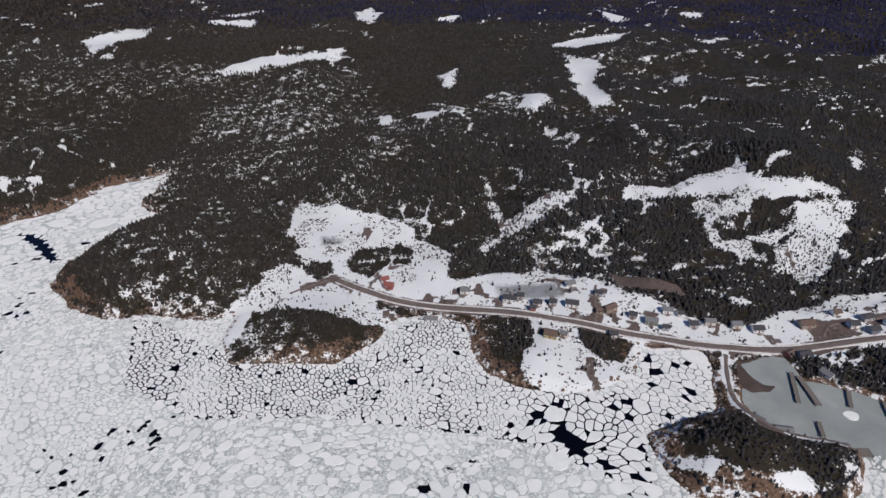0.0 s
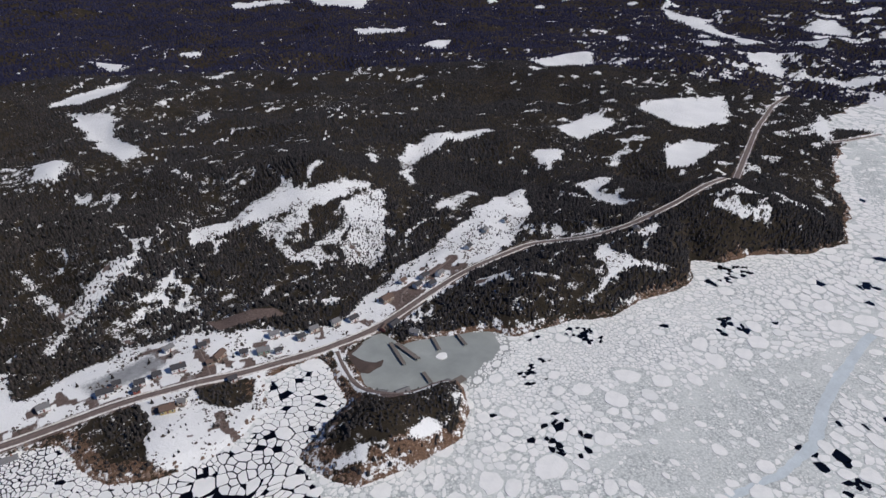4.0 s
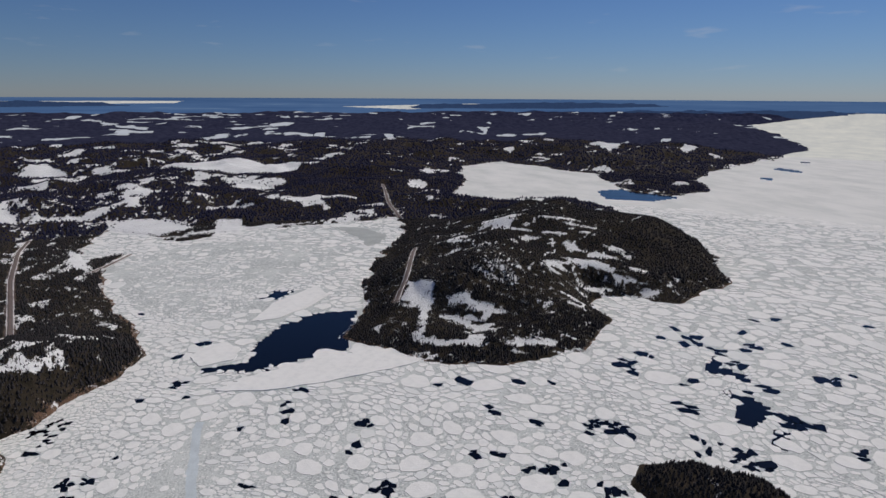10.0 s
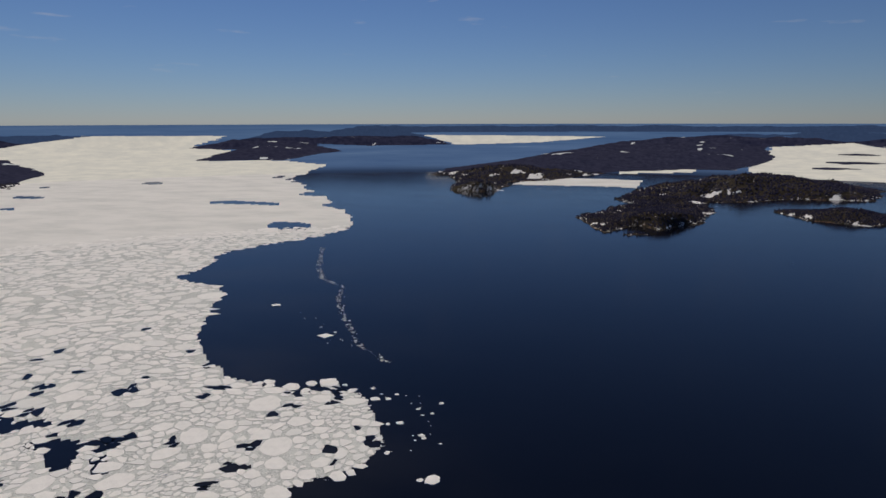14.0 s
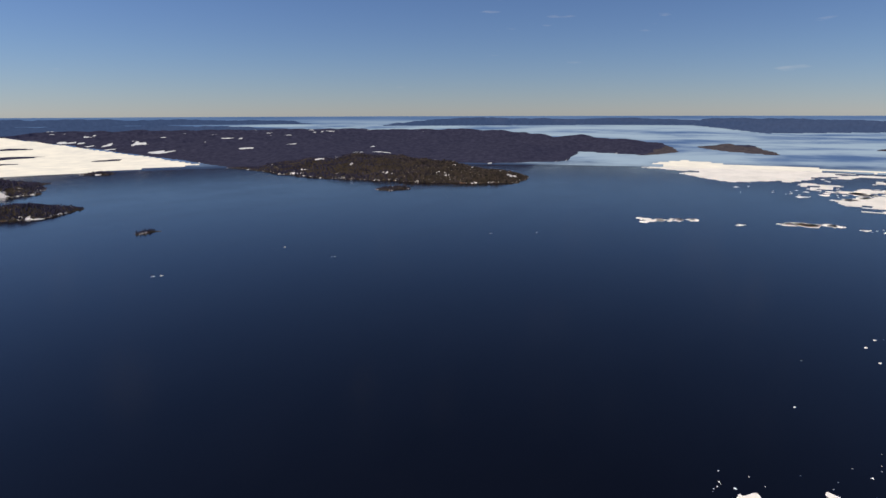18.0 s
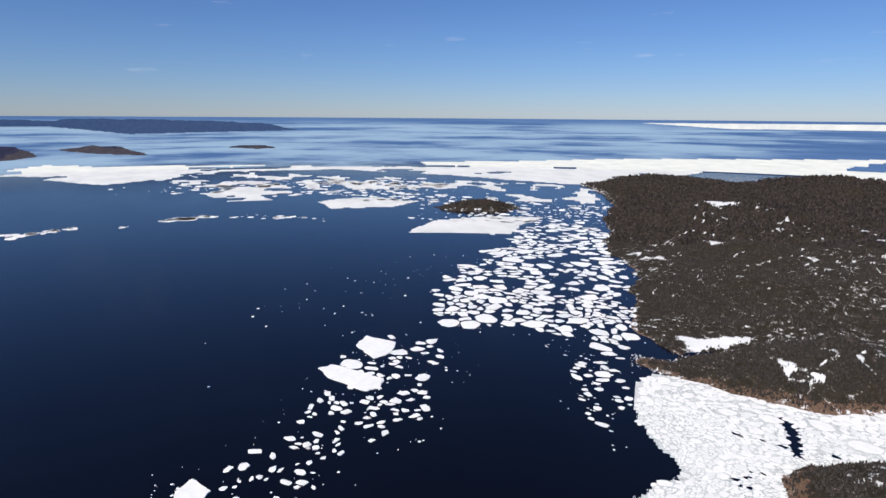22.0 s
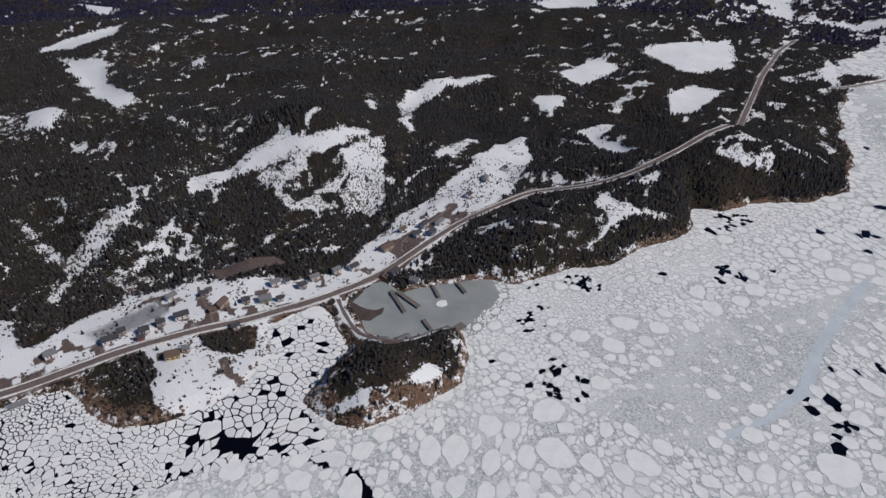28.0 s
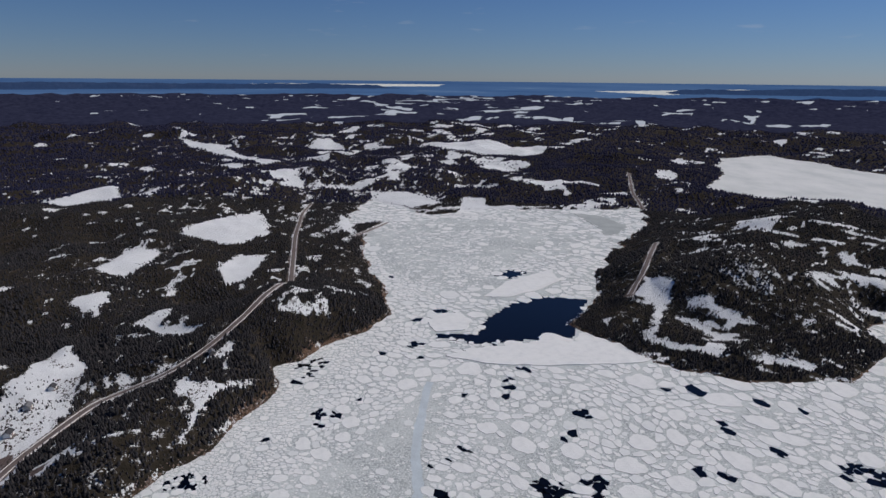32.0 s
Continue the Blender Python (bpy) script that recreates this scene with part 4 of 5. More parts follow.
def scatter(lo, hi, step, rng):
    """Jittered points of a ring of the plan, about step metres apart."""
    g = np.arange(-hi, hi, step)
    x, y = np.meshgrid(g, g)
    x, y = x.ravel() + rng.uniform(-0.48, 0.48, x.size) * step, y.ravel() + rng.uniform(-0.48, 0.48, x.size) * step
    r = np.hypot(x, y)
    k = (r >= lo) & (r < hi)
    return x[k], y[k]


def slab(bag, outline, z0, z1, bevel):
    """Adds a slab with a sloping edge to a bag of (verts, faces)."""
    vs, fs = bag
    n, o = len(outline), len(vs)
    mid = outline.mean(0)
    vs.extend((x, y, z0) for x, y in outline.tolist())
    vs.extend((x, y, z1) for x, y in (mid + (outline - mid) * (1 - bevel)).tolist())
    for k in range(n):
        m = (k + 1) % n
        fs.append((o + k, o + m, o + n + m, o + n + k))
    fs.append(tuple(o + n + k for k in range(n)))


def slab_mesh(name, bag, material):
    me = bpy.data.meshes.new(name)
    me.from_pydata(bag[0], [], bag[1])
    me.materials.append(material)
    return me


rng = np.random.default_rng(4)
# the swell has drawn the floes out lengthwise and bent their rows: cells are cut in an even plan and carried over
SX, SY = 0.94, 1.06
ca, sa = math.cos(0.5), math.sin(0.5)


def drawn_out(u, v):
    """From the even plan of the cells to the plan of the bay."""
    p, q = u / SX, v / SY
    x, y = p * ca - q * sa, p * sa + q * ca
    dx, dy = value_noise(u, v, 75.0, 131) - 0.5, value_noise(u, v, 75.0, 137) - 0.5
    ex, ey = value_noise(u, v, 21.0, 139) - 0.5, value_noise(u, v, 21.0, 149) - 0.5
    return x + 24 * dx + 6 * ex, y + 24 * dy + 6 * ey


def zone_scale(x, y):
    """How large the floes grow in each part of the bay."""
    r, az = np.hypot(x, y), np.arctan2(y, x)
    s = 0.78 + 0.34 * sat((0.35 - az) / 0.6) * (az > -2.2)
    s = s * (0.75 + 0.5 * value_noise(x, y, 110.0, 29))
    s = np.where((az > 1.45) & (r < 560), (0.52 + 0.36 * sat((fbm(x, y, 60.0, 225, 2) - 0.45) / 0.15)) * s, s)
    s = np.where(inset(x, y, HARBOUR_MOUTH, 60.0) > 0, 0.55 * s, s)
    s = np.where(inset(x, y, INNER_BAY, 60.0) > 0, 0.62 * s, s)
    s = np.where(inset(x, y, LANE, 60.0) > 0, 0.5 * s, s)
    s = np.where(inset(x, y, CRACKED, 60.0) > -6, np.where((x > 35) & (x < 180), 0.62, 0.40), s)
    s = np.where((inset(x, y, LOOSE, 60.0) > -40) | (inset(x, y, SPARSE, 60.0) > -30), 1.15 + 0.3 * value_noise(x, y, 60.0, 31), s)
    return np.maximum(s, 0.3)


# where floes can lie: a lattice of the even plan
STEP = 4.0
g = np.arange(-1840, 1840, STEP)
lu, lv = (q.ravel() for q in np.meshgrid(g, g))
lx, ly = drawn_out(lu, lv)
k = (np.hypot(lx, ly) > 130) & (np.hypot(lx, ly) < 1560)
lu, lv, lx, ly = lu[k], lv[k], lx[k], ly[k]
k = np.maximum.reduce([inset(lx, ly, q, 60.0) for q in (PACK, LOOSE, SPARSE, SPARSE_SHORE)]) > -30
lu, lv, lx, ly = lu[k], lv[k], lx[k], ly[k]
k = shore(lx, ly) < 12
lu, lv, lx, ly = lu[k], lv[k], lx[k], ly[k]
l_scale = zone_scale(lx, ly)
l_far = np.hypot(lx, ly)

# discs of many sizes are thrown down, the largest first, each where there is room
clear = np.full((3700, 3700), 50.0, np.float32)
fu, fv, fr = [], [], []
for base, share in ((14.0, 0.06), (10.5, 0.10), (8.0, 0.13), (6.0, 0.18), (4.4, 0.26), (3.3, 0.40), (2.4, 0.55), (1.75, 0.6)):
    ok = l_far < (480 if base < 2 else 640 if base < 3 else 900 if base < 4 else 9999)
    cu, cv, cs = lu[ok], lv[ok], l_scale[ok]
    expect = share * STEP ** 2 / (math.pi * (base * cs) ** 2) * (1.6 if base > 4 else 2.6)
    times = np.floor(expect + rng.uniform(size=len(expect))).astype(int)
    idx = np.repeat(np.arange(len(cu)), times)
    rng.shuffle(idx)
    us, vs = cu[idx] + rng.uniform(-0.5, 0.5, len(idx)) * STEP, cv[idx] + rng.uniform(-0.5, 0.5, len(idx)) * STEP
    rs = base * cs[idx] * rng.uniform(0.82, 1.18, len(idx))
    # no great floes in the broken ice off the west shore
    wx, wy = drawn_out(us, vs)
    rs = np.where((np.arctan2(wy, wx) > 1.4) & (np.hypot(wx, wy) < 560), np.minimum(rs, 5.0), rs)
    for u, v, q in zip(us.tolist(), vs.tolist(), rs.tolist()):
        i, j = int(u + 1850), int(v + 1850)
        if clear[j, i] < 0.86 * q:
            continue
        fu.append(u), fv.append(v), fr.append(q)
        w = int(q + 13)
        i0, i1, j0, j1 = max(i - w, 0), min(i + w + 1, 3700), max(j - w, 0), min(j + w + 1, 3700)
        away = np.hypot(np.arange(i0, i1)[None, :] + 0.5 - 1850 - u, np.arange(j0, j1)[:, None] + 0.5 - 1850 - v) - q
        np.minimum(clear[j0:j1, i0:i1], away, out=clear[j0:j1, i0:i1])
del clear
fu, fv, fr = np.array(fu), np.array(fv), np.array(fr)
pts = np.stack(drawn_out(fu, fv), -1)
tree, bigs = kdtree.KDTree(len(fu)), np.nonzero(fr > 3.5)[0]
for i, (u, v) in enumerate(zip(fu, fv)):
    tree.insert((u, v, 0), i)
tree.balance()
big_tree = kdtree.KDTree(len(bigs))
for i in bigs:
    big_tree.insert((fu[i], fv[i], 0), int(i))
big_tree.balance()


FAN = np.linspace(0, 2 * math.pi, 49)[:-1]
WAYS = np.stack([np.cos(FAN), np.sin(FAN)])


def cell(i, room, sides, pull):
    """The corners of a floe's room: the lines where it meets its neighbours, and a few straight breaks of its own."""
    p, q = (fu[i], fv[i], 0), fr[i]
    near = {n[1] for n in (tree.find_n(p, 14) if q < 3.5 else tree.find_range(p, q * 1.6 + 5.0))} | {n[1] for n in big_tree.find_n(p, 9)}
    near.discard(i)
    near = np.fromiter(near, int)
    d = np.stack([fu[near] - fu[i], fv[near] - fv[i]], -1)
    far = np.hypot(d[:, 0], d[:, 1])
    turn, axis = (np.arange(sides) + rng.uniform(-0.3, 0.3, sides)) * 2 * math.pi / sides + rng.uniform(0, 6), rng.uniform(0, 3)
    normals = np.vstack([d / far[:, None], np.stack([np.cos(turn), np.sin(turn)], -1)])
    offs = np.concatenate([np.maximum((far ** 2 + pull * (q * q - fr[near] ** 2)) / (2 * far), 0.3 * q), room * q * (1 + 0.32 * np.cos(2 * (turn - axis))) * rng.uniform(0.85, 1.12, sides)])
    lean = normals @ WAYS
    first = np.where(lean > 0.02, offs[:, None] / np.maximum(lean, 0.02), 1e9).argmin(0)
    turns = first[first != np.roll(first, 1)]
    if len(turns) < 3:
        return None
    m, n = normals[turns], normals[np.roll(turns, -1)]
    e, f = offs[turns], offs[np.roll(turns, -1)]
    det = m[:, 0] * n[:, 1] - m[:, 1] * n[:, 0]
    det = np.where(np.abs(det) < 0.05, 1e9, det)
    c = np.stack([e * n[:, 1] - f * m[:, 1], f * m[:, 0] - e * n[:, 0]], -1) / det[:, None]
    size = np.hypot(c[:, 0], c[:, 1])
    c = c[(size > 0.2 * q) & (size < 4.0 * q + 2)]
    return c if len(c) >= 3 else None


def drawn_in(c, by):
    """Corners drawn towards the middle by a length."""
    size = np.hypot(c[:, 0], c[:, 1])
    return c * (1 - np.minimum(by / np.maximum(size, 0.01), 0.5))[:, None]


def rounded(c, cut):
    return np.stack([c + (np.roll(c, 1, 0) - c) * cut, c + (np.roll(c, -1, 0) - c) * cut], 1).reshape(-1, 2)


px, py = pts[:, 0], pts[:, 1]
pd, pr, pa = shore(px, py), np.hypot(px, py), np.arctan2(py, px)
p_pack, p_loose, p_sparse, p_side = inset(px, py, PACK), inset(px, py, LOOSE), inset(px, py, SPARSE), inset(px, py, SPARSE_SHORE)
frayed = 55 * (fbm(px, py, 60.0, 191, 3) - 0.5)
p_loose, p_sparse = p_loose + frayed - 4, p_sparse + 0.3 * frayed - 6
p_pack = p_pack + 16 * (fbm(px, py, 34.0, 193, 3) - 0.5)
p_hole = np.maximum.reduce([inset(px, py, h) for h in HOLES])
p_harb, p_crack, p_lane, p_wake = inset(px, py, HARBOUR), inset(px, py, CRACKED), inset(px, py, LANE), inset(px, py, WAKE)
p_inner = inset(px, py, INNER_BAY)
p_cove = np.maximum(inset(px, py, COVE_LEAD), inset(px, py, COVE_POOL))
p_big = np.maximum.reduce([inset(px, py, b) for b in BIG_FLOES])
p_gap = fbm(px, py, 48.0, 43, 3)
p_rift = fbm(px, py, 30.0, 45, 3)
slush = fbm(px, py, 70.0, 27, 3)
p_cape = sat((pd + 95) / 45) * (py > 30) * (px > 215)
p_east = sat((-pa + 0.25) / 0.3) * sat((980 - pr) / 300) * (pa > -2.2)
p_west = sat((pa - 1.35) / 0.2) * (pa > 0)


def chips(centre, span):
    """Small cakes of ice lying in the slush of a cell."""
    for _ in range(4):
        at = centre + rng.uniform(-0.55, 0.55, 2) * span
        ang = np.sort(rng.uniform(0, 2 * math.pi, 6))
        s = span * rng.uniform(0.12, 0.34)
        slab(floes, at + np.stack([np.cos(ang), np.sin(ang) * rng.uniform(0.6, 1.0)], -1) * s, 0.0, rng.uniform(0.14, 0.24), 0.05)


floes = ([], [])
single, shapes, gaps = [], [], ([], [])
for i in range(len(pts)):
    if pd[i] > 10 or p_harb[i] > -3:
        continue
    q = fr[i]
    u = rng.uniform()
    small = q < (2.7 if pr[i] < 620 else 3.4 if pr[i] < 820 else 4.2)
    if p_hole[i] > 0.5 and (p_cove[i] < 0 or u < 0.45):
        continue
    if p_big[i] > -1.5 and p_pack[i] <= 0:
        continue
    angular = p_cape[i] > 0.5 or p_crack[i] > 0
    if p_pack[i] > 0:
        # black water stands open where pieces are missing
        lost = 0.8 * p_east[i] * sat((p_rift[i] - 0.635) / 0.05) + 0.5 * p_cape[i] * sat((p_rift[i] - 0.61) / 0.06) + 0.14 * p_west[i] * sat((p_rift[i] - 0.64) / 0.05)
        lost = (0.02 + 0.05 * (px[i] > 35)) if p_crack[i] > 0 else lost if p_lane[i] < -5 and p_inner[i] < 0 and p_big[i] < -3 else 0.0
        gone = q < (2.6 + 3.4 * p_east[i]) and pd[i] < -5 and rng.uniform() < lost
        if gone and p_crack[i] > 0:
            continue
        out = cell(i, 3.6 if p_crack[i] > 0 else 1.5 if angular or p_west[i] > 0.5 else 1.28, 4 if p_crack[i] > 0 else 5, 0.12 if p_crack[i] > 0 else 0.35 if angular or p_west[i] > 0.5 else 0.6)
        if out is None:
            continue
        if gone:
            # a crooked patch of open water, its rim under the floes around it
            shapes.append((i, out * 1.15 + rng.normal(size=out.shape) * 0.16 * q + (fu[i], fv[i]), 0.0, small))
            continue
        if p_big[i] > -1.0 or p_wake[i] > -0.5:
            continue
        if p_lane[i] > 0 and u < (0.85 if small else 0.5):
            if u > 0.3:
                chips(pts[i], q)
            continue
        if p_crack[i] <= 0 and small and not angular and p_hole[i] < -8 and u < 0.24 - 0.12 * p_west[i] + 1.9 * (slush[i] - 0.47):
            if pr[i] < 800:
                chips(pts[i], 1.5 * q)
            continue
        if p_inner[i] > 0 and u < 0.45 + 1.5 * (slush[i] - 0.5):
            chips(pts[i], 1.2 * q)
            continue
        loose_fit = (0.08 + 0.36 * rng.uniform() ** 2 + 0.10 * p_east[i]) * (1.0 if pr[i] < 450 else 1.5 if pr[i] < 800 else 2.0)
        if p_crack[i] > 0:
            loose_fit = 0.09 + 0.18 * rng.uniform() + 0.16 * (p_gap[i] > 0.48)
        out = drawn_in(out, loose_fit * rng.uniform(0.6, 1.7, len(out)))
    elif p_loose[i] > 0:
        if u > (0.40 if small else 0.9) + 1.6 * (p_gap[i] - 0.48) + 0.4 * sat((pd[i] + 60) / 50):
            continue
        out = cell(i, 1.25, 6, 0.6)
        if out is None:
            continue
        out = out * rng.uniform(0.8, 1.0)
    elif p_sparse[i] > 0 or p_side[i] > 0:
        if u > (0.10 if small else 0.5):
            continue
        out = cell(i, 1.15, 6, 0.6)
        if out is None:
            continue
        out = out * rng.uniform(0.55, 1.0)
    else:
        continue
    if pd[i] > 5:
        continue
    # broken edges: uneven sides and worn corners
    if not small:
        mids = (out + np.roll(out, -1, 0)) / 2 + rng.normal(size=out.shape) * 0.05 * q
        out = rounded(np.stack([out, mids], 1).reshape(-1, 2) if q > 3.2 else out, rng.uniform(0.03, 0.08) if angular else rng.uniform(0.06, 0.14))
    elif pr[i] < 450 and not angular:
        out = rounded(out, 0.14)
    z1 = rng.uniform(0.16, 0.3) if small else rng.uniform(0.25, 0.42)
    shapes.append((i, out + (fu[i], fv[i]), z1, small))
# carried over from the even plan to the bay, all at once
ends = np.cumsum([0] + [len(q[1]) for q in shapes])
flat = np.vstack([q[1] for q in shapes])
flat = np.stack(drawn_out(flat[:, 0], flat[:, 1]), -1)
for (i, _, z1, small), lo, hi in zip(shapes, ends[:-1], ends[1:]):
    out = flat[lo:hi]
    if z1 == 0.0:
        o = len(gaps[0])
        gaps[0].extend((x, y, 0.1) for x, y in out.tolist())
        gaps[1].append(tuple(range(o, o + len(out))))
    elif fr[i] > 6 and pr[i] < 640 and len(single) < 290:
        bag = ([], [])
        slab(bag, out - pts[i], -0.1, z1, 0.02)
        single.append((pts[i], bag))
    else:
        slab(floes, out, -0.1, z1, 0.04 if small else 0.02)
tagged(new("water_leads", slab_mesh("water_leads", gaps, WATER)), "small black leads of open water in the pack", "water", kind="stuff")
tagged(new("ice_floes", slab_mesh("ice_floes", floes, FLOE)), "crowded white snow-covered ice floes with narrow cracks", "ice floes", kind="stuff")
for (fx, fy), bag in single:
    ob = new("ice_floe", slab_mesh("ice_floe", bag, FLOE))
    ob.location = (fx, fy, 0)
    tagged(ob, "flat white snow-covered floe wedged in the pack", "ice floe", "pack floes")
for b in BIG_FLOES:
    b = np.array(b, float)
    mid = b.mean(0)
    dense = []
    for p, q in zip(b, np.roll(b, -1, 0)):
        for t in (0.0, 0.2, 0.4, 0.6, 0.8):
            dense.append(p + (q - p) * t)
    dense = np.array(dense)
    dense = mid + (dense - mid) * rng.uniform(0.94, 1.05, (len(dense), 1))
    bag = ([], [])
    slab(bag, dense - mid, -0.2, 0.9, 0.015)
    ob = new("ice_floe", slab_mesh("ice_floe", bag, FLOE))
    ob.location = (mid[0], mid[1], 0)
    tagged(ob, "large flat snow-covered ice floe afloat", "ice floe", "big floes")

for x, y, s in STRAYS:
    ang = np.linspace(0, 2 * math.pi, 15)[:-1]
    bag = ([], [])
    slab(bag, np.stack([s * np.cos(ang) * rng.uniform(0.8, 1.1, 14), 0.8 * s * np.sin(ang) * rng.uniform(0.75, 1.1, 14)], -1), -0.2, 0.5, 0.03)
    ob = new("ice_floe", slab_mesh("ice_floe", bag, FLOE))
    ob.matrix_basis = pose(x, y, 0, 0, 0, math.degrees(rng.uniform(0, 6)))
    tagged(ob, "white floe adrift on dark water off the pack edge", "ice floe", "stray floes")
# a refrozen boat track through the brash, and thawing ice at the head of the bay
for name, line, mat, z, label in (("wake_ice", WAKE, NEW_ICE, 0.13, "thin bluish new ice in a refrozen boat track"), ("wet_ice", WET, WET_ICE, 0.45, "grey thawing ice at the head of the bay")):
    b = np.array(line, float)
    dense = np.vstack([p + (q - p) * np.linspace(0, 1, 9)[:-1, None] for p, q in zip(b, np.roll(b, -1, 0))])
    dense = dense + (1.0 if name == "wake_ice" else 5.0) * np.stack([value_noise(dense[:, 0], dense[:, 1], 5.0, 181) - 0.5, value_noise(dense[:, 0], dense[:, 1], 5.0, 183) - 0.5], -1) * 2
    bag = ([], [])
    slab(bag, dense, 0.05, z, 0.0)
    tagged(new(name, slab_mesh(name, bag, mat)), label, "ice", kind="stuff")

# crumbs of ice on open water
bag = ([], [])
for poly, count in ((SPARSE, 240), (LOOSE, 500), (SPARSE_SHORE, 120)):
    p = np.array(poly, float)
    cx, cy = rng.uniform(p[:, 0].min() - 40, p[:, 0].max() + 40, count * 2), rng.uniform(p[:, 1].min() - 40, p[:, 1].max() + 40, count * 2)
    ok = (inset(cx, cy, poly) > -22) & (value_noise(cx, cy, 30.0, 7) > 0.45)
    for x, y in zip(cx[ok], cy[ok]):
        s = 0.4 + 1.8 * rng.uniform() ** 3
        n = 6
        ang = np.linspace(0, 2 * math.pi, n + 1)[:-1] + rng.uniform(0, 6)
        slab(bag, np.stack([x + s * np.cos(ang) * rng.uniform(0.6, 1.1, n), y + s * np.sin(ang) * rng.uniform(0.6, 1.1, n)], -1), -0.1, 0.3, 0.15)
tagged(new("ice_crumbs", slab_mesh("ice_crumbs", bag, FLOE)), "small white crumbs of drift ice on dark water", "drift ice", kind="stuff")

# ---- forest ----
def forest(name, lo, hi, step, tall, tiers, sides, label, material=SPRUCE):
    rng = np.random.default_rng(int(lo))
    x, y = scatter(lo, hi, step, rng)
    d = shore(x, y)
    k = d > 3.0
    x, y, d = x[k], y[k], d[k]
    sn, ro, ba, th = cover(x, y, d)
    thin = sat((fbm(x, y, 170.0, 52, 3) - 0.40) / 0.22)
    speck = sat((np.arctan2(y, x) - 0.75) / 0.3) * sat((1300 - np.hypot(x, y)) / 300) * 0.85 * sat((fbm(x, y, 110.0, 201, 3) - 0.38) / 0.2)
    cell = np.maximum(5.0, 1.6 * step)
    g = 0.6 * value_noise(x, y, cell, 53) + 0.4 * value_noise(x, y, cell * 2.6, 54)
    keep = (rng.uniform(size=x.size) < 0.94) & (g < 0.80 - 0.12 * thin - 0.05 * speck * thin) & ((sn < 0.55) | ((sn < 0.70) & (rng.uniform(size=x.size) < 0.45)) | (rng.uniform(size=x.size) < np.where(np.hypot(x, y) < 520, 0.12, 0.30) * sat((fbm(x, y, 26.0, 77, 3) - 0.50) / 0.12) + 0.02) | ((np.maximum.reduce([inset(x, y, q) for q in SPECKLED]) > -6) & (rng.uniform(size=x.size) < 0.42))) & (ba < 0.3) & (th < 0.25) & ((d > np.where((x < 185) & (y > 180), 20, 5)) | (rng.uniform(size=x.size) < 0.45))
    keep &= (near_road(x, y) < 0.5) & (sn < 1.2)
    x, y, d = x[keep], y[keep], d[keep]
    z = height(x, y, d) - 0.2
    n = len(x)
    low = np.where(sn[keep] > 0.55, 0.55, 1.0)
    h = tall * low * rng.uniform(0.55, 1.25, n) * (0.5 + 1.0 * fbm(x, y, 60.0, 19, 2))
    w = h * rng.uniform(0.28, 0.46, n)
    if step > 6:
        w = np.maximum(w, step * 0.36)
    turn = rng.uniform(0, 2 * math.pi, n)
    vs, fs = [], []
    base = 0
    for k in range(tiers):
        b0, b1 = (0.06, 1.0) if tiers == 1 else ((0.05, 0.68), (0.42, 1.0))[k]
        ww = w * (1.0 if k == 0 else 0.66)
        ring = []
        for s in range(sides):
            a = turn + k * 0.6 + 2 * math.pi * s / sides
            q = ww * rng.uniform(0.75, 1.2, n)
            ring.append(np.stack([x + q * np.cos(a), y + q * np.sin(a), z + h * b0 * rng.uniform(0.6, 1.4, n)], -1))
        ring.append(np.stack([x + rng.uniform(-0.1, 0.1, n) * w, y + rng.uniform(-0.1, 0.1, n) * w, z + h * b1], -1))
        block = np.stack(ring, 1)
        vs.append(block.reshape(-1, 3))
        first = base + np.arange(n)[:, None] * (sides + 1)
        for s in range(sides):
            fs.append(np.concatenate([first + s, first + (s + 1) % sides, first + sides], 1))
        base += n * (sides + 1)
    me = raw_mesh(name, np.vstack(vs), np.vstack(fs), material)
    tagged(new(name, me), label, "forest", kind="stuff")
    return n


forest("spruce_forest", 150, 720, 2.45, 3.5, 2, 5, "dense dark spruce forest with snow between the trees")
forest("hill_forest", 720, 1300, 3.7, 3.7, 1, 5, "dark spruce forest on the slopes behind the village")
forest("back_forest", 1300, 2200, 7.6, 5.8, 1, 4, "dark wooded hills inland with snow patches", HAZY_FIR)
forest("far_forest", 2200, 3200, 14.0, 7.5, 1, 4, "dark far wooded ridges", HAZY_FIR)


# ---- materials of the village ----
def painted(name, c, rough=0.6):
    return grained(name, c, rough, 0.8, 0.14, 0.0, 0.15)


CLAPBOARD = {"white": painted("white_clapboard", (0.74, 0.73, 0.70)), "cream": painted("cream_clapboard", (0.60, 0.56, 0.48)), "grey": painted("grey_clapboard", (0.36, 0.37, 0.38)),
             "tan": painted("tan_boards", (0.31, 0.25, 0.19)), "ochre": painted("ochre_boards", (0.42, 0.33, 0.13)), "red": painted("red_boards", (0.26, 0.07, 0.055)), "blue": painted("blue_clapboard", (0.16, 0.22, 0.30)), "green": painted("green_clapboard", (0.16, 0.22, 0.17))}
SHINGLE = {"dark": painted("dark_shingles", (0.055, 0.052, 0.055), 0.9), "brown": painted("brown_shingles", (0.13, 0.085, 0.065), 0.9), "grey": painted("grey_shingles", (0.17, 0.165, 0.165), 0.9), "red": painted("red_roof", (0.24, 0.075, 0.06), 0.8)}
TRIM = painted("white_trim", (0.78, 0.77, 0.75))
DOOR = painted("door_paint", (0.20, 0.08, 0.06))
CHIMNEY = grained("chimney_brick", (0.28, 0.14, 0.10), 0.9, 3)
TIMBER = grained("weathered_timber", (0.17, 0.145, 0.125), 0.9, 1.5, 0.35)
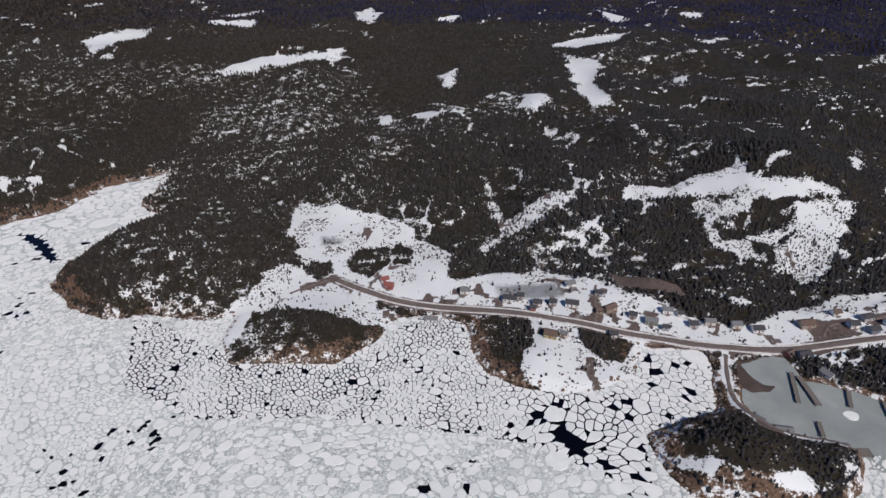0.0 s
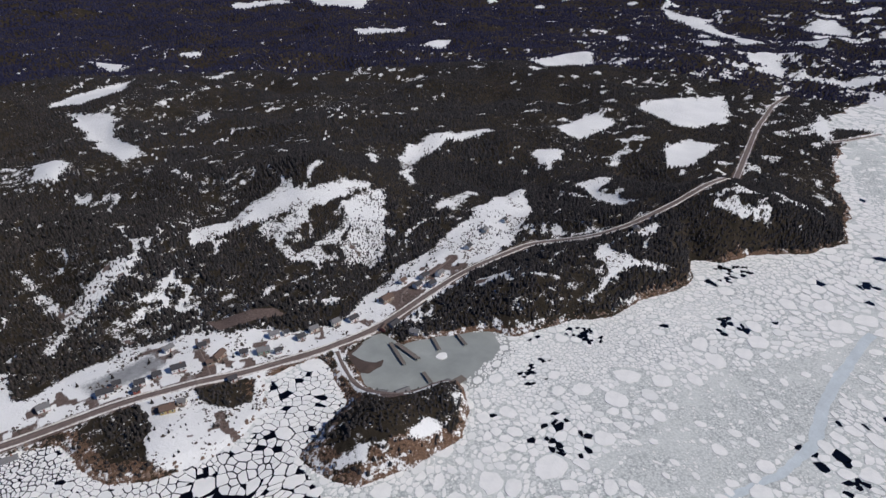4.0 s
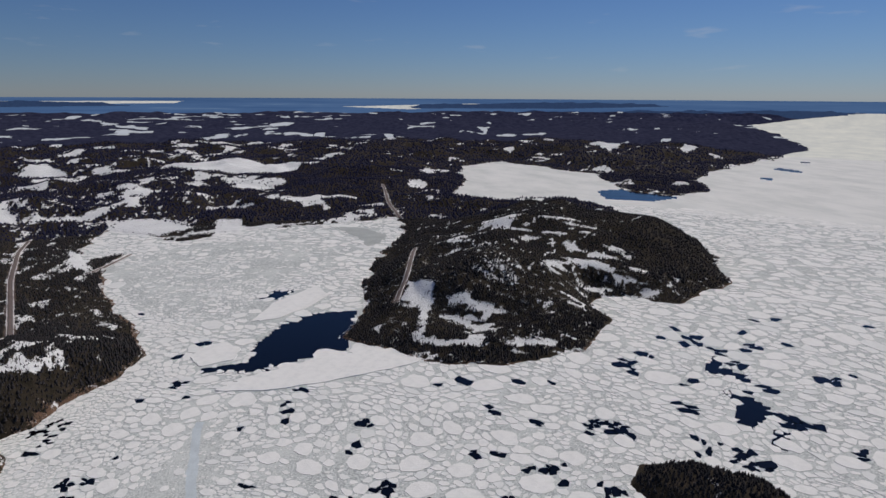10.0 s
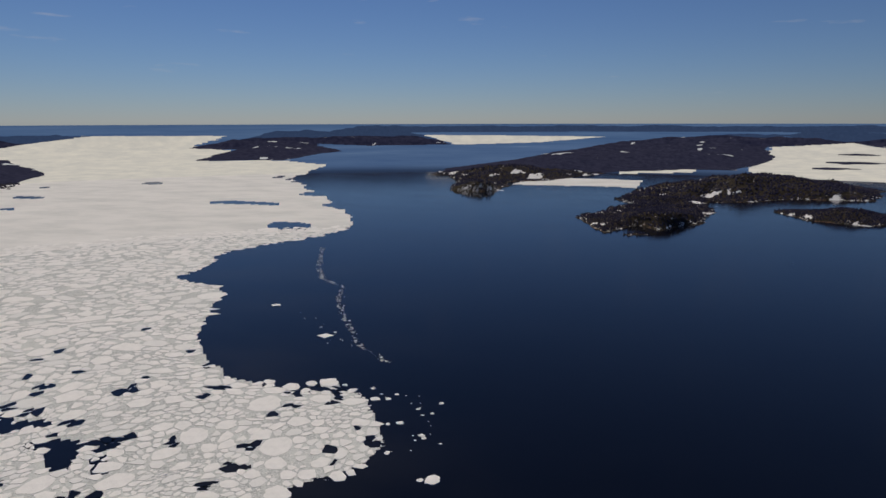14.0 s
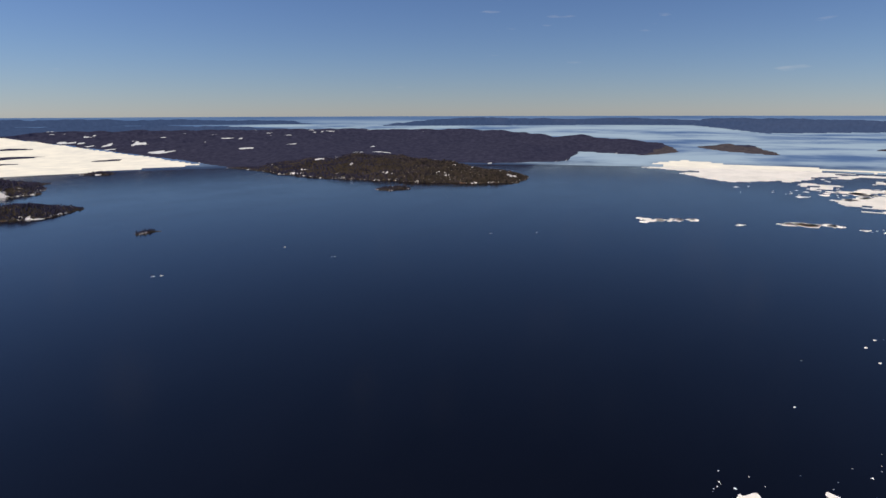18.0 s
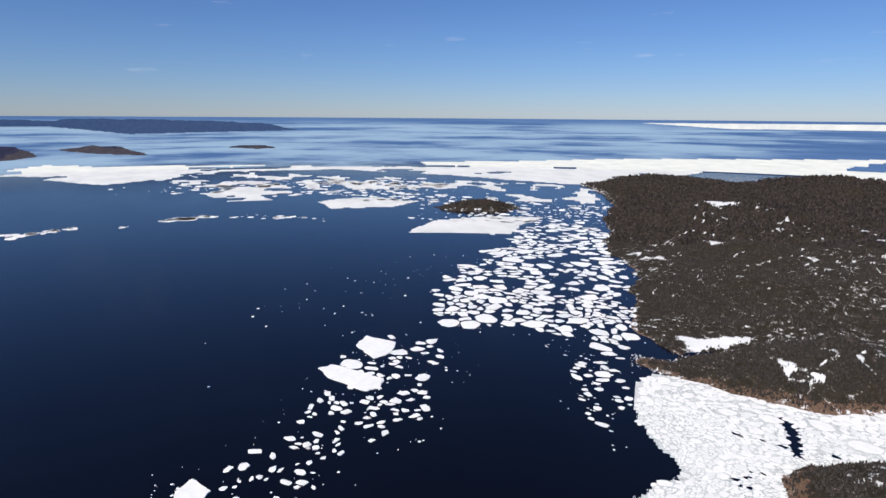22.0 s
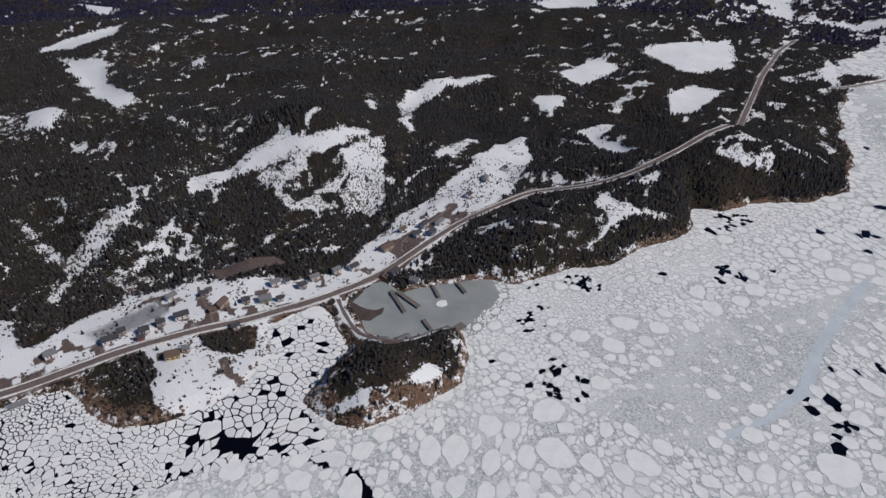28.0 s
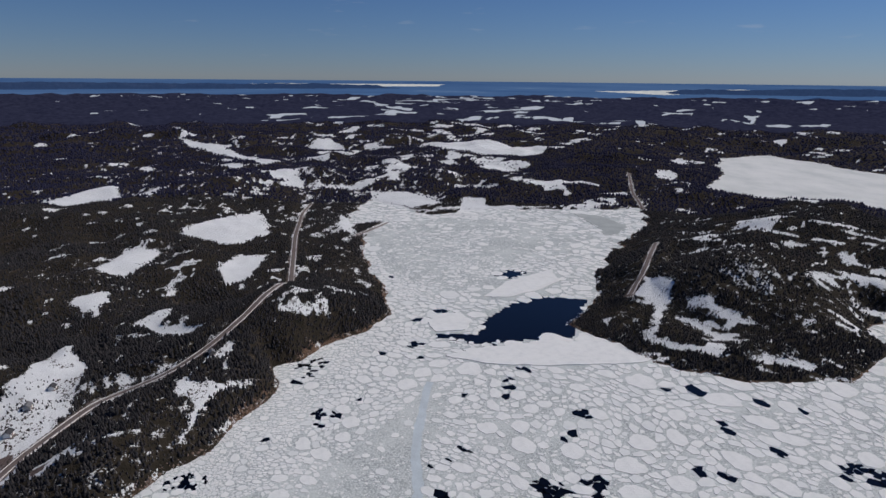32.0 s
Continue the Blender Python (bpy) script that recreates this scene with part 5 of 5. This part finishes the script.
MUD = grained("wet_shoal", (0.075, 0.052, 0.042), 0.8, 0.15, 0.4)
ROCK = grained("shore_rock", (0.17, 0.115, 0.085), 0.9, 0.4, 0.5, 0.0, 0.6)
k = Mat("window_glass", 0.08, 0.0, 0.6)
k.base((0.02, 0.025, 0.03))
GLASS = k.m


# ---- roads ----
def ribbon(name, line, w, offset, z, material, parent=None, wob=0.0, crown=0.0):
    """A strip along a line of the plan, laid on the ground."""
    p = np.array(line, float)
    seg = np.hypot(*np.diff(p, axis=0).T)
    at = np.concatenate([[0], np.cumsum(seg)])
    s = np.linspace(0, at[-1], max(3, int(at[-1] / 5)))
    for _ in range(1):
        cx, cy = np.interp(s, at, p[:, 0]), np.interp(s, at, p[:, 1])
        ker = np.ones(7) / 7
        cx = np.convolve(np.pad(cx, 3, "edge"), ker, "valid")
        cy = np.convolve(np.pad(cy, 3, "edge"), ker, "valid")
    tx, ty = np.gradient(cx), np.gradient(cy)
    n = np.hypot(tx, ty)
    nx, ny = -ty / n, tx / n
    across = np.linspace(-0.5, 0.5, 5)
    width = w * (1 + wob * (value_noise(s, s * 0, 11.0, 3) - 0.5) * 2)
    vx = cx[:, None] + nx[:, None] * (offset + across * width[:, None])
    vy = cy[:, None] + ny[:, None] * (offset + across * width[:, None])
    mid = height(cx + nx * offset, cy + ny * offset)
    g = np.maximum(height(vx, vy), 0.6)
    vz = np.maximum(g, mid[:, None] * 0.5 + g * 0.5) + z + crown * (1 - (2 * across) ** 2)[None, :] * (0.6 + 0.8 * value_noise(vx, vy, 6.0, 8) if wob else 1.0)
    vz[:, 0] -= 0.5
    vz[:, -1] -= 0.5
    m = len(s)
    i, j = np.meshgrid(np.arange(m - 1), np.arange(4), indexing="ij")
    f = np.stack([i * 5 + j, i * 5 + j + 1, (i + 1) * 5 + j + 1, (i + 1) * 5 + j], -1).reshape(-1, 4)
    ob = new(name, raw_mesh(name, np.stack([vx, vy, vz], -1).reshape(-1, 3), f[:, ::-1], material, smooth=True))
    if parent:
        ob.parent = parent
    return ob


for n, (line, w) in enumerate(ROADS):
    rd = ribbon("road", line, w, 0.0, 0.55 if w >= 5 else 0.3, ROAD, wob=0.0 if w >= 5 else 0.35, crown=0.1)
    tagged(rd, "brown gravelly road wet with melting snow" if w >= 5 else "narrow brown gravel lane cut through snow", "road", kind="structure")
    for side in (-1, 1) if w >= 5 else ():
        bank = ribbon("snow_bank", line, 1.1, side * (w * 0.5 + 0.45), 0.4, BANK, rd, wob=0.8, crown=0.4)
    if w >= 5 and len(line) > 5:
        for off in (-1.3, 1.3):
            ribbon("wheel_track", line, 0.7, off, 0.72, GRAVEL_DARK, rd, wob=0.2)


# ---- houses ----
def box_bm(x0, x1, y0, y1, z0, z1, bevel=0.0):
    bm = bmesh.new()
    bmesh.ops.create_cube(bm, size=1)
    for v in bm.verts:
        v.co = (x0 if v.co.x < 0 else x1, y0 if v.co.y < 0 else y1, z0 if v.co.z < 0 else z1)
    if bevel:
        bmesh.ops.bevel(bm, geom=bm.edges[:], offset=bevel, segments=1, affect="EDGES")
    return bm


def gable_bm(w, d, h, rise):
    """A gabled body, ridge along x."""
    bm = bmesh.new()
    prof = [(-d / 2, 0), (d / 2, 0), (d / 2, h), (0, h + rise), (-d / 2, h)]
    a = [bm.verts.new((-w / 2, y, z)) for y, z in prof]
    b = [bm.verts.new((w / 2, y, z)) for y, z in prof]
    bm.faces.new(a[::-1])
    bm.faces.new(b)
    for i in range(5):
        j = (i + 1) % 5
        bm.faces.new((a[i], a[j], b[j], b[i]))
    bmesh.ops.recalc_face_normals(bm, faces=bm.faces)
    return bm


def slope_bm(w, d, h, rise, side, thick=0.22, over=0.45):
    """One roof slope with eaves and thickness."""
    bm = bmesh.new()
    fall = rise / (d / 2)
    y1, z1 = side * (d / 2 + over), h - fall * over
    top = [(-w / 2 - over, 0, h + rise), (w / 2 + over, 0, h + rise), (w / 2 + over, y1, z1), (-w / 2 - over, y1, z1)]
    lo = [bm.verts.new((x, y, z + 0.01)) for x, y, z in top]
    hi = [bm.verts.new((x, y, z + thick)) for x, y, z in top]
    bm.faces.new(lo[::-1])
    bm.faces.new(hi)
    for i in range(4):
        j = (i + 1) % 4
        bm.faces.new((lo[i], lo[j], hi[j], hi[i]))
    bmesh.ops.recalc_face_normals(bm, faces=bm.faces)
    return bm


def house(x, y, turn, w, d, h, rise, wall, roof, label, windows=3, chimney=True, porch=True, name="house", group="village houses"):
    ax, ay = np.meshgrid([-w / 2, 0, w / 2], [-d / 2, 0, d / 2])
    z = float(height(x + ax, y + ay).min()) + 0.1
    ob = thing(name, pose(x, y, z, 0, 0, turn), label, name.replace("_", " "), group)
    part("foundation", box_bm(-w / 2 - 0.05, w / 2 + 0.05, -d / 2 - 0.05, d / 2 + 0.05, -1.2, 0.45), CHIMNEY, ob, "grey concrete footing")
    bm = gable_bm(w, d, h, rise)
    bmesh.ops.translate(bm, verts=bm.verts, vec=(0, 0, 0.45))
    part("wall", bm, wall, ob)
    for side in (-1, 1):
        bm = slope_bm(w, d, h + 0.45, rise, side)
        part("roof", bm, roof, ob)
    for side in (-1, 1):
        for i in range(windows):
            cx = (i + 0.5) / windows * w - w / 2
            if side < 0 and i == windows // 2 and porch:
                continue
            y0 = side * d / 2
            win = part("window", box_bm(cx - 0.62, cx + 0.62, y0 - 0.06, y0 + 0.06, 1.25, 2.45), TRIM, ob, "white window frame")
            part("pane", box_bm(cx - 0.5, cx + 0.5, y0 - 0.08, y0 + 0.08, 1.37, 2.33), GLASS, win, "dark glass")
    if porch:
        part("door", box_bm(-0.5, 0.5, -d / 2 - 0.07, -d / 2 + 0.04, 0.5, 2.55), DOOR, ob, "dark red front door")
        part("porch", box_bm(-1.5, 1.5, -d / 2 - 1.7, -d / 2 - 0.02, -0.6, 0.42, 0.04), TIMBER, ob, "weathered timber porch")
    if chimney:
        part("chimney", box_bm(w * 0.18, w * 0.18 + 0.7, -0.35, 0.35, h, h + rise + 1.3, 0.04), CHIMNEY, ob, "brick chimney")
    return ob


C, R = CLAPBOARD, SHINGLE
HOUSES = [
    (93, 383, 12, 9, 7, "white", "grey"), (90, 357, -12, 12, 8, "white", "dark"), (142, 341.4, -14, 11, 8, "green", "grey"),
    (182, 341, -6, 9, 6.5, "cream", "grey"), (170, 339, -4, 8, 7, "grey", "dark"), (113, 327, -14, 7, 6, "white", "dark"), (66, 358, -14, 8, 7, "white", "dark"),
    (77, 359, -14, 7, 6, "grey", "dark"), (54.7, 366.4, -10, 6.5, 6, "grey", "dark"), (47, 363.5, -12, 13, 8, "white", "dark"), (131, 347.6, -20, 7, 6, "grey", "dark"), (112, 371, -20, 7, 6, "grey", "dark"),
    (116, 353.5, 30, 13, 7, "tan", "brown"), (156, 352, -8, 9, 7, "white", "grey"), (70, 321, -20, 11, 9, "ochre", "brown"), (79, 322, -35, 6, 5, "cream", "grey"),
    (-41, 379, -14, 9, 7, "red", "red"), (-45, 386, 20, 8, 6, "white", "red"), (211, 333, 4, 10, 7, "white", "dark"), (198, 337, 4, 9, 7, "cream", "grey"),
    (246, 338, 8, 14, 9, "tan", "brown"), (286, 330, 12, 10, 7, "blue", "dark"), (276, 336, 8, 9, 7, "white", "dark"), (302, 338, 14, 10, 7, "white", "grey"), (290, 344, 14, 11, 7, "grey", "dark"),
    (272, 350, 10, 8, 6, "white", "brown"), (15, 374, -4, 9, 7, "white", "grey"), (-9, 346, -6, 12, 5, "grey", "grey"), (352, 355, 20, 9, 7, "white", "dark"), (384, 366, 25, 9, 7, "cream", "grey"), (415, 370, 20, 8, 7, "white", "dark"), (464, 256, 40, 10, 7, "tan", "grey"),
]
WORDS = {"white": "white", "cream": "cream", "grey": "grey", "tan": "tan", "ochre": "ochre", "red": "dark red", "blue": "slate blue", "green": "grey-green"}
for x, y, turn, w, d, wall, roof in HOUSES:
    kind_words = {"dark": "dark shingled", "brown": "brown shingled", "grey": "grey shingled", "red": "red"}[roof]
    w, d = 0.74 * w, 0.72 * d
    house(x, y, turn, w, d, 2.9 if w > 6.5 else 2.5, 1.6, C[wall], R[roof], f"{WORDS[wall]} clapboard house with a {kind_words} gable roof in snow", windows=3 if w > 7 else 2, chimney=w > 6.8)
SHEDS = [(231, 309, 10, 8, 5, "grey", "dark"), (223, 311, 30, 6, 5, "red", "brown"), (236, 291, -60, 7, 5, "white", "grey"), (178, 254, -50, 7, 5, "grey", "grey"), (189, 247, -10, 10, 5, "white", "grey"), (213, 233.5, -2, 9, 5, "grey", "grey"), (62, 352, -10, 4, 3.5, "red", "dark"), (150, 335, -10, 4, 4, "grey", "dark"), (108, 350, -10, 4, 4, "tan", "brown"), (164, 349, 0, 4, 4, "white", "dark")]
for x, y, turn, w, d, wall, roof in SHEDS:
    house(x, y, turn, w, d, 2.4, 1.3, C[wall], R[roof], f"small {WORDS[wall]} wooden shed with a gable roof", windows=1, chimney=False, porch=False, name="shed", group="sheds")


# ---- wharves ----
def wharf(ax, ay, bx, by, w, label):
    ln = math.hypot(bx - ax, by - ay)
    ob = thing("wharf", pose(ax, ay, 0, 0, 0, math.degrees(math.atan2(by - ay, bx - ax))), label, "wharf", "harbour wharves")
    n = max(3, int(ln / 1.2))
    for i in range(n):
        x0 = ln * i / n
        part("plank", box_bm(x0, x0 + ln / n - 0.06, -w / 2, w / 2, 1.5, 1.62), TIMBER, ob)
    for side in (-1, 1):
        part("beam", box_bm(0, ln, side * w * 0.42 - 0.12, side * w * 0.42 + 0.12, 1.2, 1.5), TIMBER, ob)
        for i in range(max(2, int(ln / 4))):
            x0 = 0.5 + (ln - 1) * i / max(1, int(ln / 4) - 1)
            part("pile", box_bm(x0 - 0.15, x0 + 0.15, side * w * 0.42 - 0.15, side * w * 0.42 + 0.15, -1.0, 2.1, 0.04), TIMBER, ob)
    return ob


for a in ((216, 294, 208, 268, 2.6), (219, 291, 219, 266, 3.4), (212, 253, 209, 242, 2.4), (243, 279, 237, 265, 2.4), (259, 270, 255, 257, 2.4), (209, 232, 229, 231, 6.0)):
    wharf(*a, "weathered timber fishing wharf standing in harbour ice")

# dark shoal in the harbour, a low mound
SHOAL = [(186, 307), (194, 307), (202, 309), (207, 310), (196, 305), (189, 302), (191, 289), (195, 284), (202, 283), (196, 277), (184, 277), (180, 282), (180, 293)]
sx, sy = np.meshgrid(np.arange(176, 208, 1.0), np.arange(270, 312, 1.0))
sd = inset(sx, sy, SHOAL) + 2.5 * (fbm(sx, sy, 6.0, 5, 3) - 0.5)
sz = 0.1 + 0.14 * np.clip(sd, -2, 4)
nr, nc = sx.shape
i, j = np.meshgrid(np.arange(nr - 1), np.arange(nc - 1), indexing="ij")
f = np.stack([i * nc + j, i * nc + j + 1, (i + 1) * nc + j + 1, (i + 1) * nc + j], -1).reshape(-1, 4)
f = f[(sd.ravel()[f] > -1.5).all(1)]
v, f, _ = compact(np.stack([sx, sy, sz], -1).reshape(-1, 3), f, {})
tagged(new("ground_shoal", raw_mesh("ground_shoal", v, f, MUD, smooth=True)), "dark wet gravel shoal bared in the harbour", "shoal", kind="structure")
bag = ([], [])
ang = np.linspace(0, 2 * math.pi, 15)[:-1]
slab(bag, np.stack([4.6 * np.cos(ang) * (1 + 0.12 * np.sin(3 * ang)), 3.6 * np.sin(ang)], -1), -0.1, 0.6, 0.05)
fl = new("ice_floe", slab_mesh("ice_floe", bag, FLOE))
fl.location = (234, 259, 0.1)
tagged(fl, "white snow-covered floe lying in the grey harbour ice", "ice floe", "big floes")


# ---- rocks and ice rubble along the shore ----
def lumps(name, count, reach, lo, hi, size, material, label, seed, lift):
    rng = np.random.default_rng(seed)
    x, y = rng.uniform(-reach, reach, count * 60), rng.uniform(-200, reach, count * 60)
    x, y = x[np.hypot(x, y) < reach], y[np.hypot(x, y) < reach]
    d = shore(x, y)
    k = (d > lo) & (d < hi) & (inset(x, y, HARBOUR) < -4)
    x, y, d = x[k][:count], y[k][:count], d[k][:count]
    z = np.maximum(height(x, y, d), 0.0)
    n = len(x)
    s = size * (0.35 + rng.uniform(size=n) ** 2.5 * 1.6)
    base = np.array([(1, 0, 0), (0.3, 0.95, 0), (-0.8, 0.6, 0), (-0.8, -0.6, 0), (0.3, -0.95, 0), (0.35, 0.2, 0.8), (-0.4, 0.1, 0.7), (0.0, -0.45, 0.75)])
    tri = np.array([(0, 1, 5), (1, 2, 6), (1, 6, 5), (2, 3, 6), (3, 4, 7), (3, 7, 6), (4, 0, 7), (0, 5, 7), (5, 6, 7)])
    turn = rng.uniform(0, 6.28, n)
    b = base[None] * rng.uniform(0.6, 1.3, (n, 8, 3)) * s[:, None, None]
    c, q = np.cos(turn)[:, None], np.sin(turn)[:, None]
    v = np.stack([x[:, None] + b[..., 0] * c - b[..., 1] * q, y[:, None] + b[..., 0] * q + b[..., 1] * c, z[:, None] + lift + b[..., 2]], -1).reshape(-1, 3)
    f = (np.arange(n)[:, None, None] * 8 + tri[None]).reshape(-1, 3)
    tagged(new(name, raw_mesh(name, v, f, material)), label, name.replace("_", " "), kind="stuff")


lumps("shore_rocks", 5000, 700, 0.2, 4.5, 0.85, ROCK, "brown and reddish boulders along the shore", 3, -0.2)
lumps("shore_ice", 4500, 700, -5.0, 0.3, 0.55, FLOE, "broken shore ice piled against the rocks", 5, -0.05)


# ---- brush and bushes over the village fields ----
TWIGS = grained("brush_twigs", (0.065, 0.05, 0.04), 0.95, 0.5, 0.5)
rng = np.random.default_rng(77)
bx, by = rng.uniform(-260, 520, 90000), rng.uniform(200, 560, 90000)
bd = shore(bx, by)
bsn = cover(bx, by, bd)[0]
k = (bd > 1.5) & (bsn > 0.45) & (near_road(bx, by) < 1.5) & (fbm(bx, by, 15.0, 87, 3) > 0.57) & (np.hypot(bx, by) > 190)
bx, by, bd = bx[k][:14000], by[k][:14000], bd[k][:14000]
n = len(bx)
bz = height(bx, by, bd) - 0.1
bs = 0.28 + 1.0 * rng.uniform(size=n) ** 2.5
tuft = np.array([(1, 0, 0.0), (0.2, 0.9, 0.1), (-0.9, 0.4, 0.0), (-0.5, -0.8, 0.1), (0.6, -0.8, 0.0), (0.1, 0.1, 1.0)])
v = tuft[None] * rng.uniform(0.6, 1.3, (n, 6, 3)) * bs[:, None, None] + np.stack([bx, by, bz], -1)[:, None, :]
f = (np.arange(n)[:, None, None] * 6 + np.array([(0, 1, 5), (1, 2, 5), (2, 3, 5), (3, 4, 5), (4, 0, 5)])[None]).reshape(-1, 3)
tagged(new("brush", raw_mesh("brush", v.reshape(-1, 3), f, TWIGS)), "low brown leafless brush poking through the snow", "brush", kind="stuff")

# ---- lone spruces among the houses ----
def spruce(seed, tall):
    """A spruce with a tapered trunk and whorls of drooping boughs."""
    rng = np.random.default_rng(seed)
    ob = thing("spruce_tree", pose(0, 0, 0), "dark green spruce standing alone in open snow", "tree", "lone spruces")
    bm = bmesh.new()
    bmesh.ops.create_cone(bm, cap_ends=True, segments=6, radius1=0.03 * tall, radius2=0.006 * tall, depth=tall * 0.9)
    bmesh.ops.translate(bm, verts=bm.verts, vec=(0, 0, tall * 0.45 - 0.3))
    part("trunk", bm, BARK, ob)
    bm = bmesh.new()
    tiers = 7
    for t in range(tiers):
        f = t / (tiers - 1)
        z, rad = tall * (0.14 + 0.78 * f), tall * 0.27 * (1 - f) ** 0.9 + 0.12
        n = 9 - t // 2
        for s in range(n):
            a = 2 * math.pi * (s + 0.5 * (t % 2) + rng.uniform(-0.2, 0.2)) / n
            q = rad * rng.uniform(0.7, 1.2)
            side = 0.42 * q
            d, e = (math.cos(a), math.sin(a)), (-math.sin(a), math.cos(a))
            top = bm.verts.new((0, 0, z + tall * 0.13))
            l = bm.verts.new((d[0] * q * 0.62 + e[0] * side, d[1] * q * 0.62 + e[1] * side, z - tall * 0.01))
            r = bm.verts.new((d[0] * q * 0.62 - e[0] * side, d[1] * q * 0.62 - e[1] * side, z - tall * 0.01))
            tip = bm.verts.new((d[0] * q, d[1] * q, z - tall * 0.05))
            bm.faces.new((top, l, tip))
            bm.faces.new((top, tip, r))
    part("crown", bm, SPRUCE, ob)
    return ob


kinds = [spruce(3, 3.2), spruce(8, 4.2), spruce(13, 2.6)]
first = [True] * 3
rng = np.random.default_rng(31)
lx, ly = rng.uniform(-130, 330, 3000), rng.uniform(275, 440, 3000)
ld = shore(lx, ly)
lsn = cover(lx, ly, ld)[0]
free = np.min([np.hypot(lx - q[0], ly - q[1]) for q in HOUSES + SHEDS], axis=0)
ok = (ld > 6) & (lsn > 0.6) & (near_road(lx, ly) < -1) & (free > 7)
lz = height(lx, ly, ld)
for x, y, z in list(zip(lx[ok], ly[ok], lz[ok]))[:70]:
    n = int(rng.integers(3))
    m = pose(x, y, z - 0.1, 0, 0, rng.uniform(0, 360))
    if first[n]:
        kinds[n].matrix_basis = m
        first[n] = False
    else:
        copy_thing(kinds[n], m)

# ---- drift ice farther out ----
bag = ([], [])


def strew(line, wide, count, lo, hi):
    """Small floes strewn along a line of the plan."""
    p = np.array(line, float)
    at = np.concatenate([[0], np.cumsum(np.hypot(*np.diff(p, axis=0).T))])
    for s in rng.uniform(0, at[-1], count):
        x, y = np.interp(s, at, p[:, 0]) + rng.normal() * wide, np.interp(s, at, p[:, 1]) + rng.normal() * wide
        q = lo + (hi - lo) * rng.uniform() ** 3
        ang = np.linspace(0, 2 * math.pi, 9)[:-1]
        slab(bag, np.stack([x + q * np.cos(ang) * rng.uniform(0.6, 1.2, 8), y + q * 0.8 * np.sin(ang) * rng.uniform(0.6, 1.2, 8)], -1), -0.1, 0.35, 0.06)


strew([(496, -1194), (443, -1041), (396, -946), (344, -902), (331, -846), (296, -770), (234, -657), (182, -611)], 2.5, 420, 0.3, 2.4)
strew([(371, -770), (308, -720), (300, -700), (225, -640)], 10, 14, 0.5, 3)
strew([(141, -448), (100, -470), (120, -520), (180, -545)], 9, 26, 0.6, 4)
strew([(-1526, -407), (-1592, -310)], 10, 40, 2, 22)
strew([(-1577, -199), (-1585, -190)], 6, 6, 3, 14)
strew([(-1640, -120), (-1677, -13)], 9, 34, 3, 28)
strew([(-1657, 54), (-1640, 120), (-1560, 260)], 12, 36, 2, 16)
strew([(-2100, 300), (-1950, 560), (-1750, 700), (-1500, 900)], 70, 240, 2, 24)
strew([(-2300, -150), (-2450, 300), (-2200, 800)], 90, 240, 3, 34)
strew([(-1480, 560), (-1380, 860), (-1560, 1080)], 60, 260, 1.5, 14)
strew([(-1000, 420), (-900, 200), (-760, 60)], 60, 60, 0.6, 3)
for x, y in ((-417, -1224), (-570, -922), (-833, -918), (-823, -780), (-558, -930), (-1180, -640), (-1240, -560)):
    strew([(x, y), (x + 1, y)], 1.5, 3, 1.0, 3.0)
tagged(new("drift_ice", slab_mesh("drift_ice", bag, FLOE)), "scattered drift ice in lanes on the dark sea", "drift ice", kind="stuff")
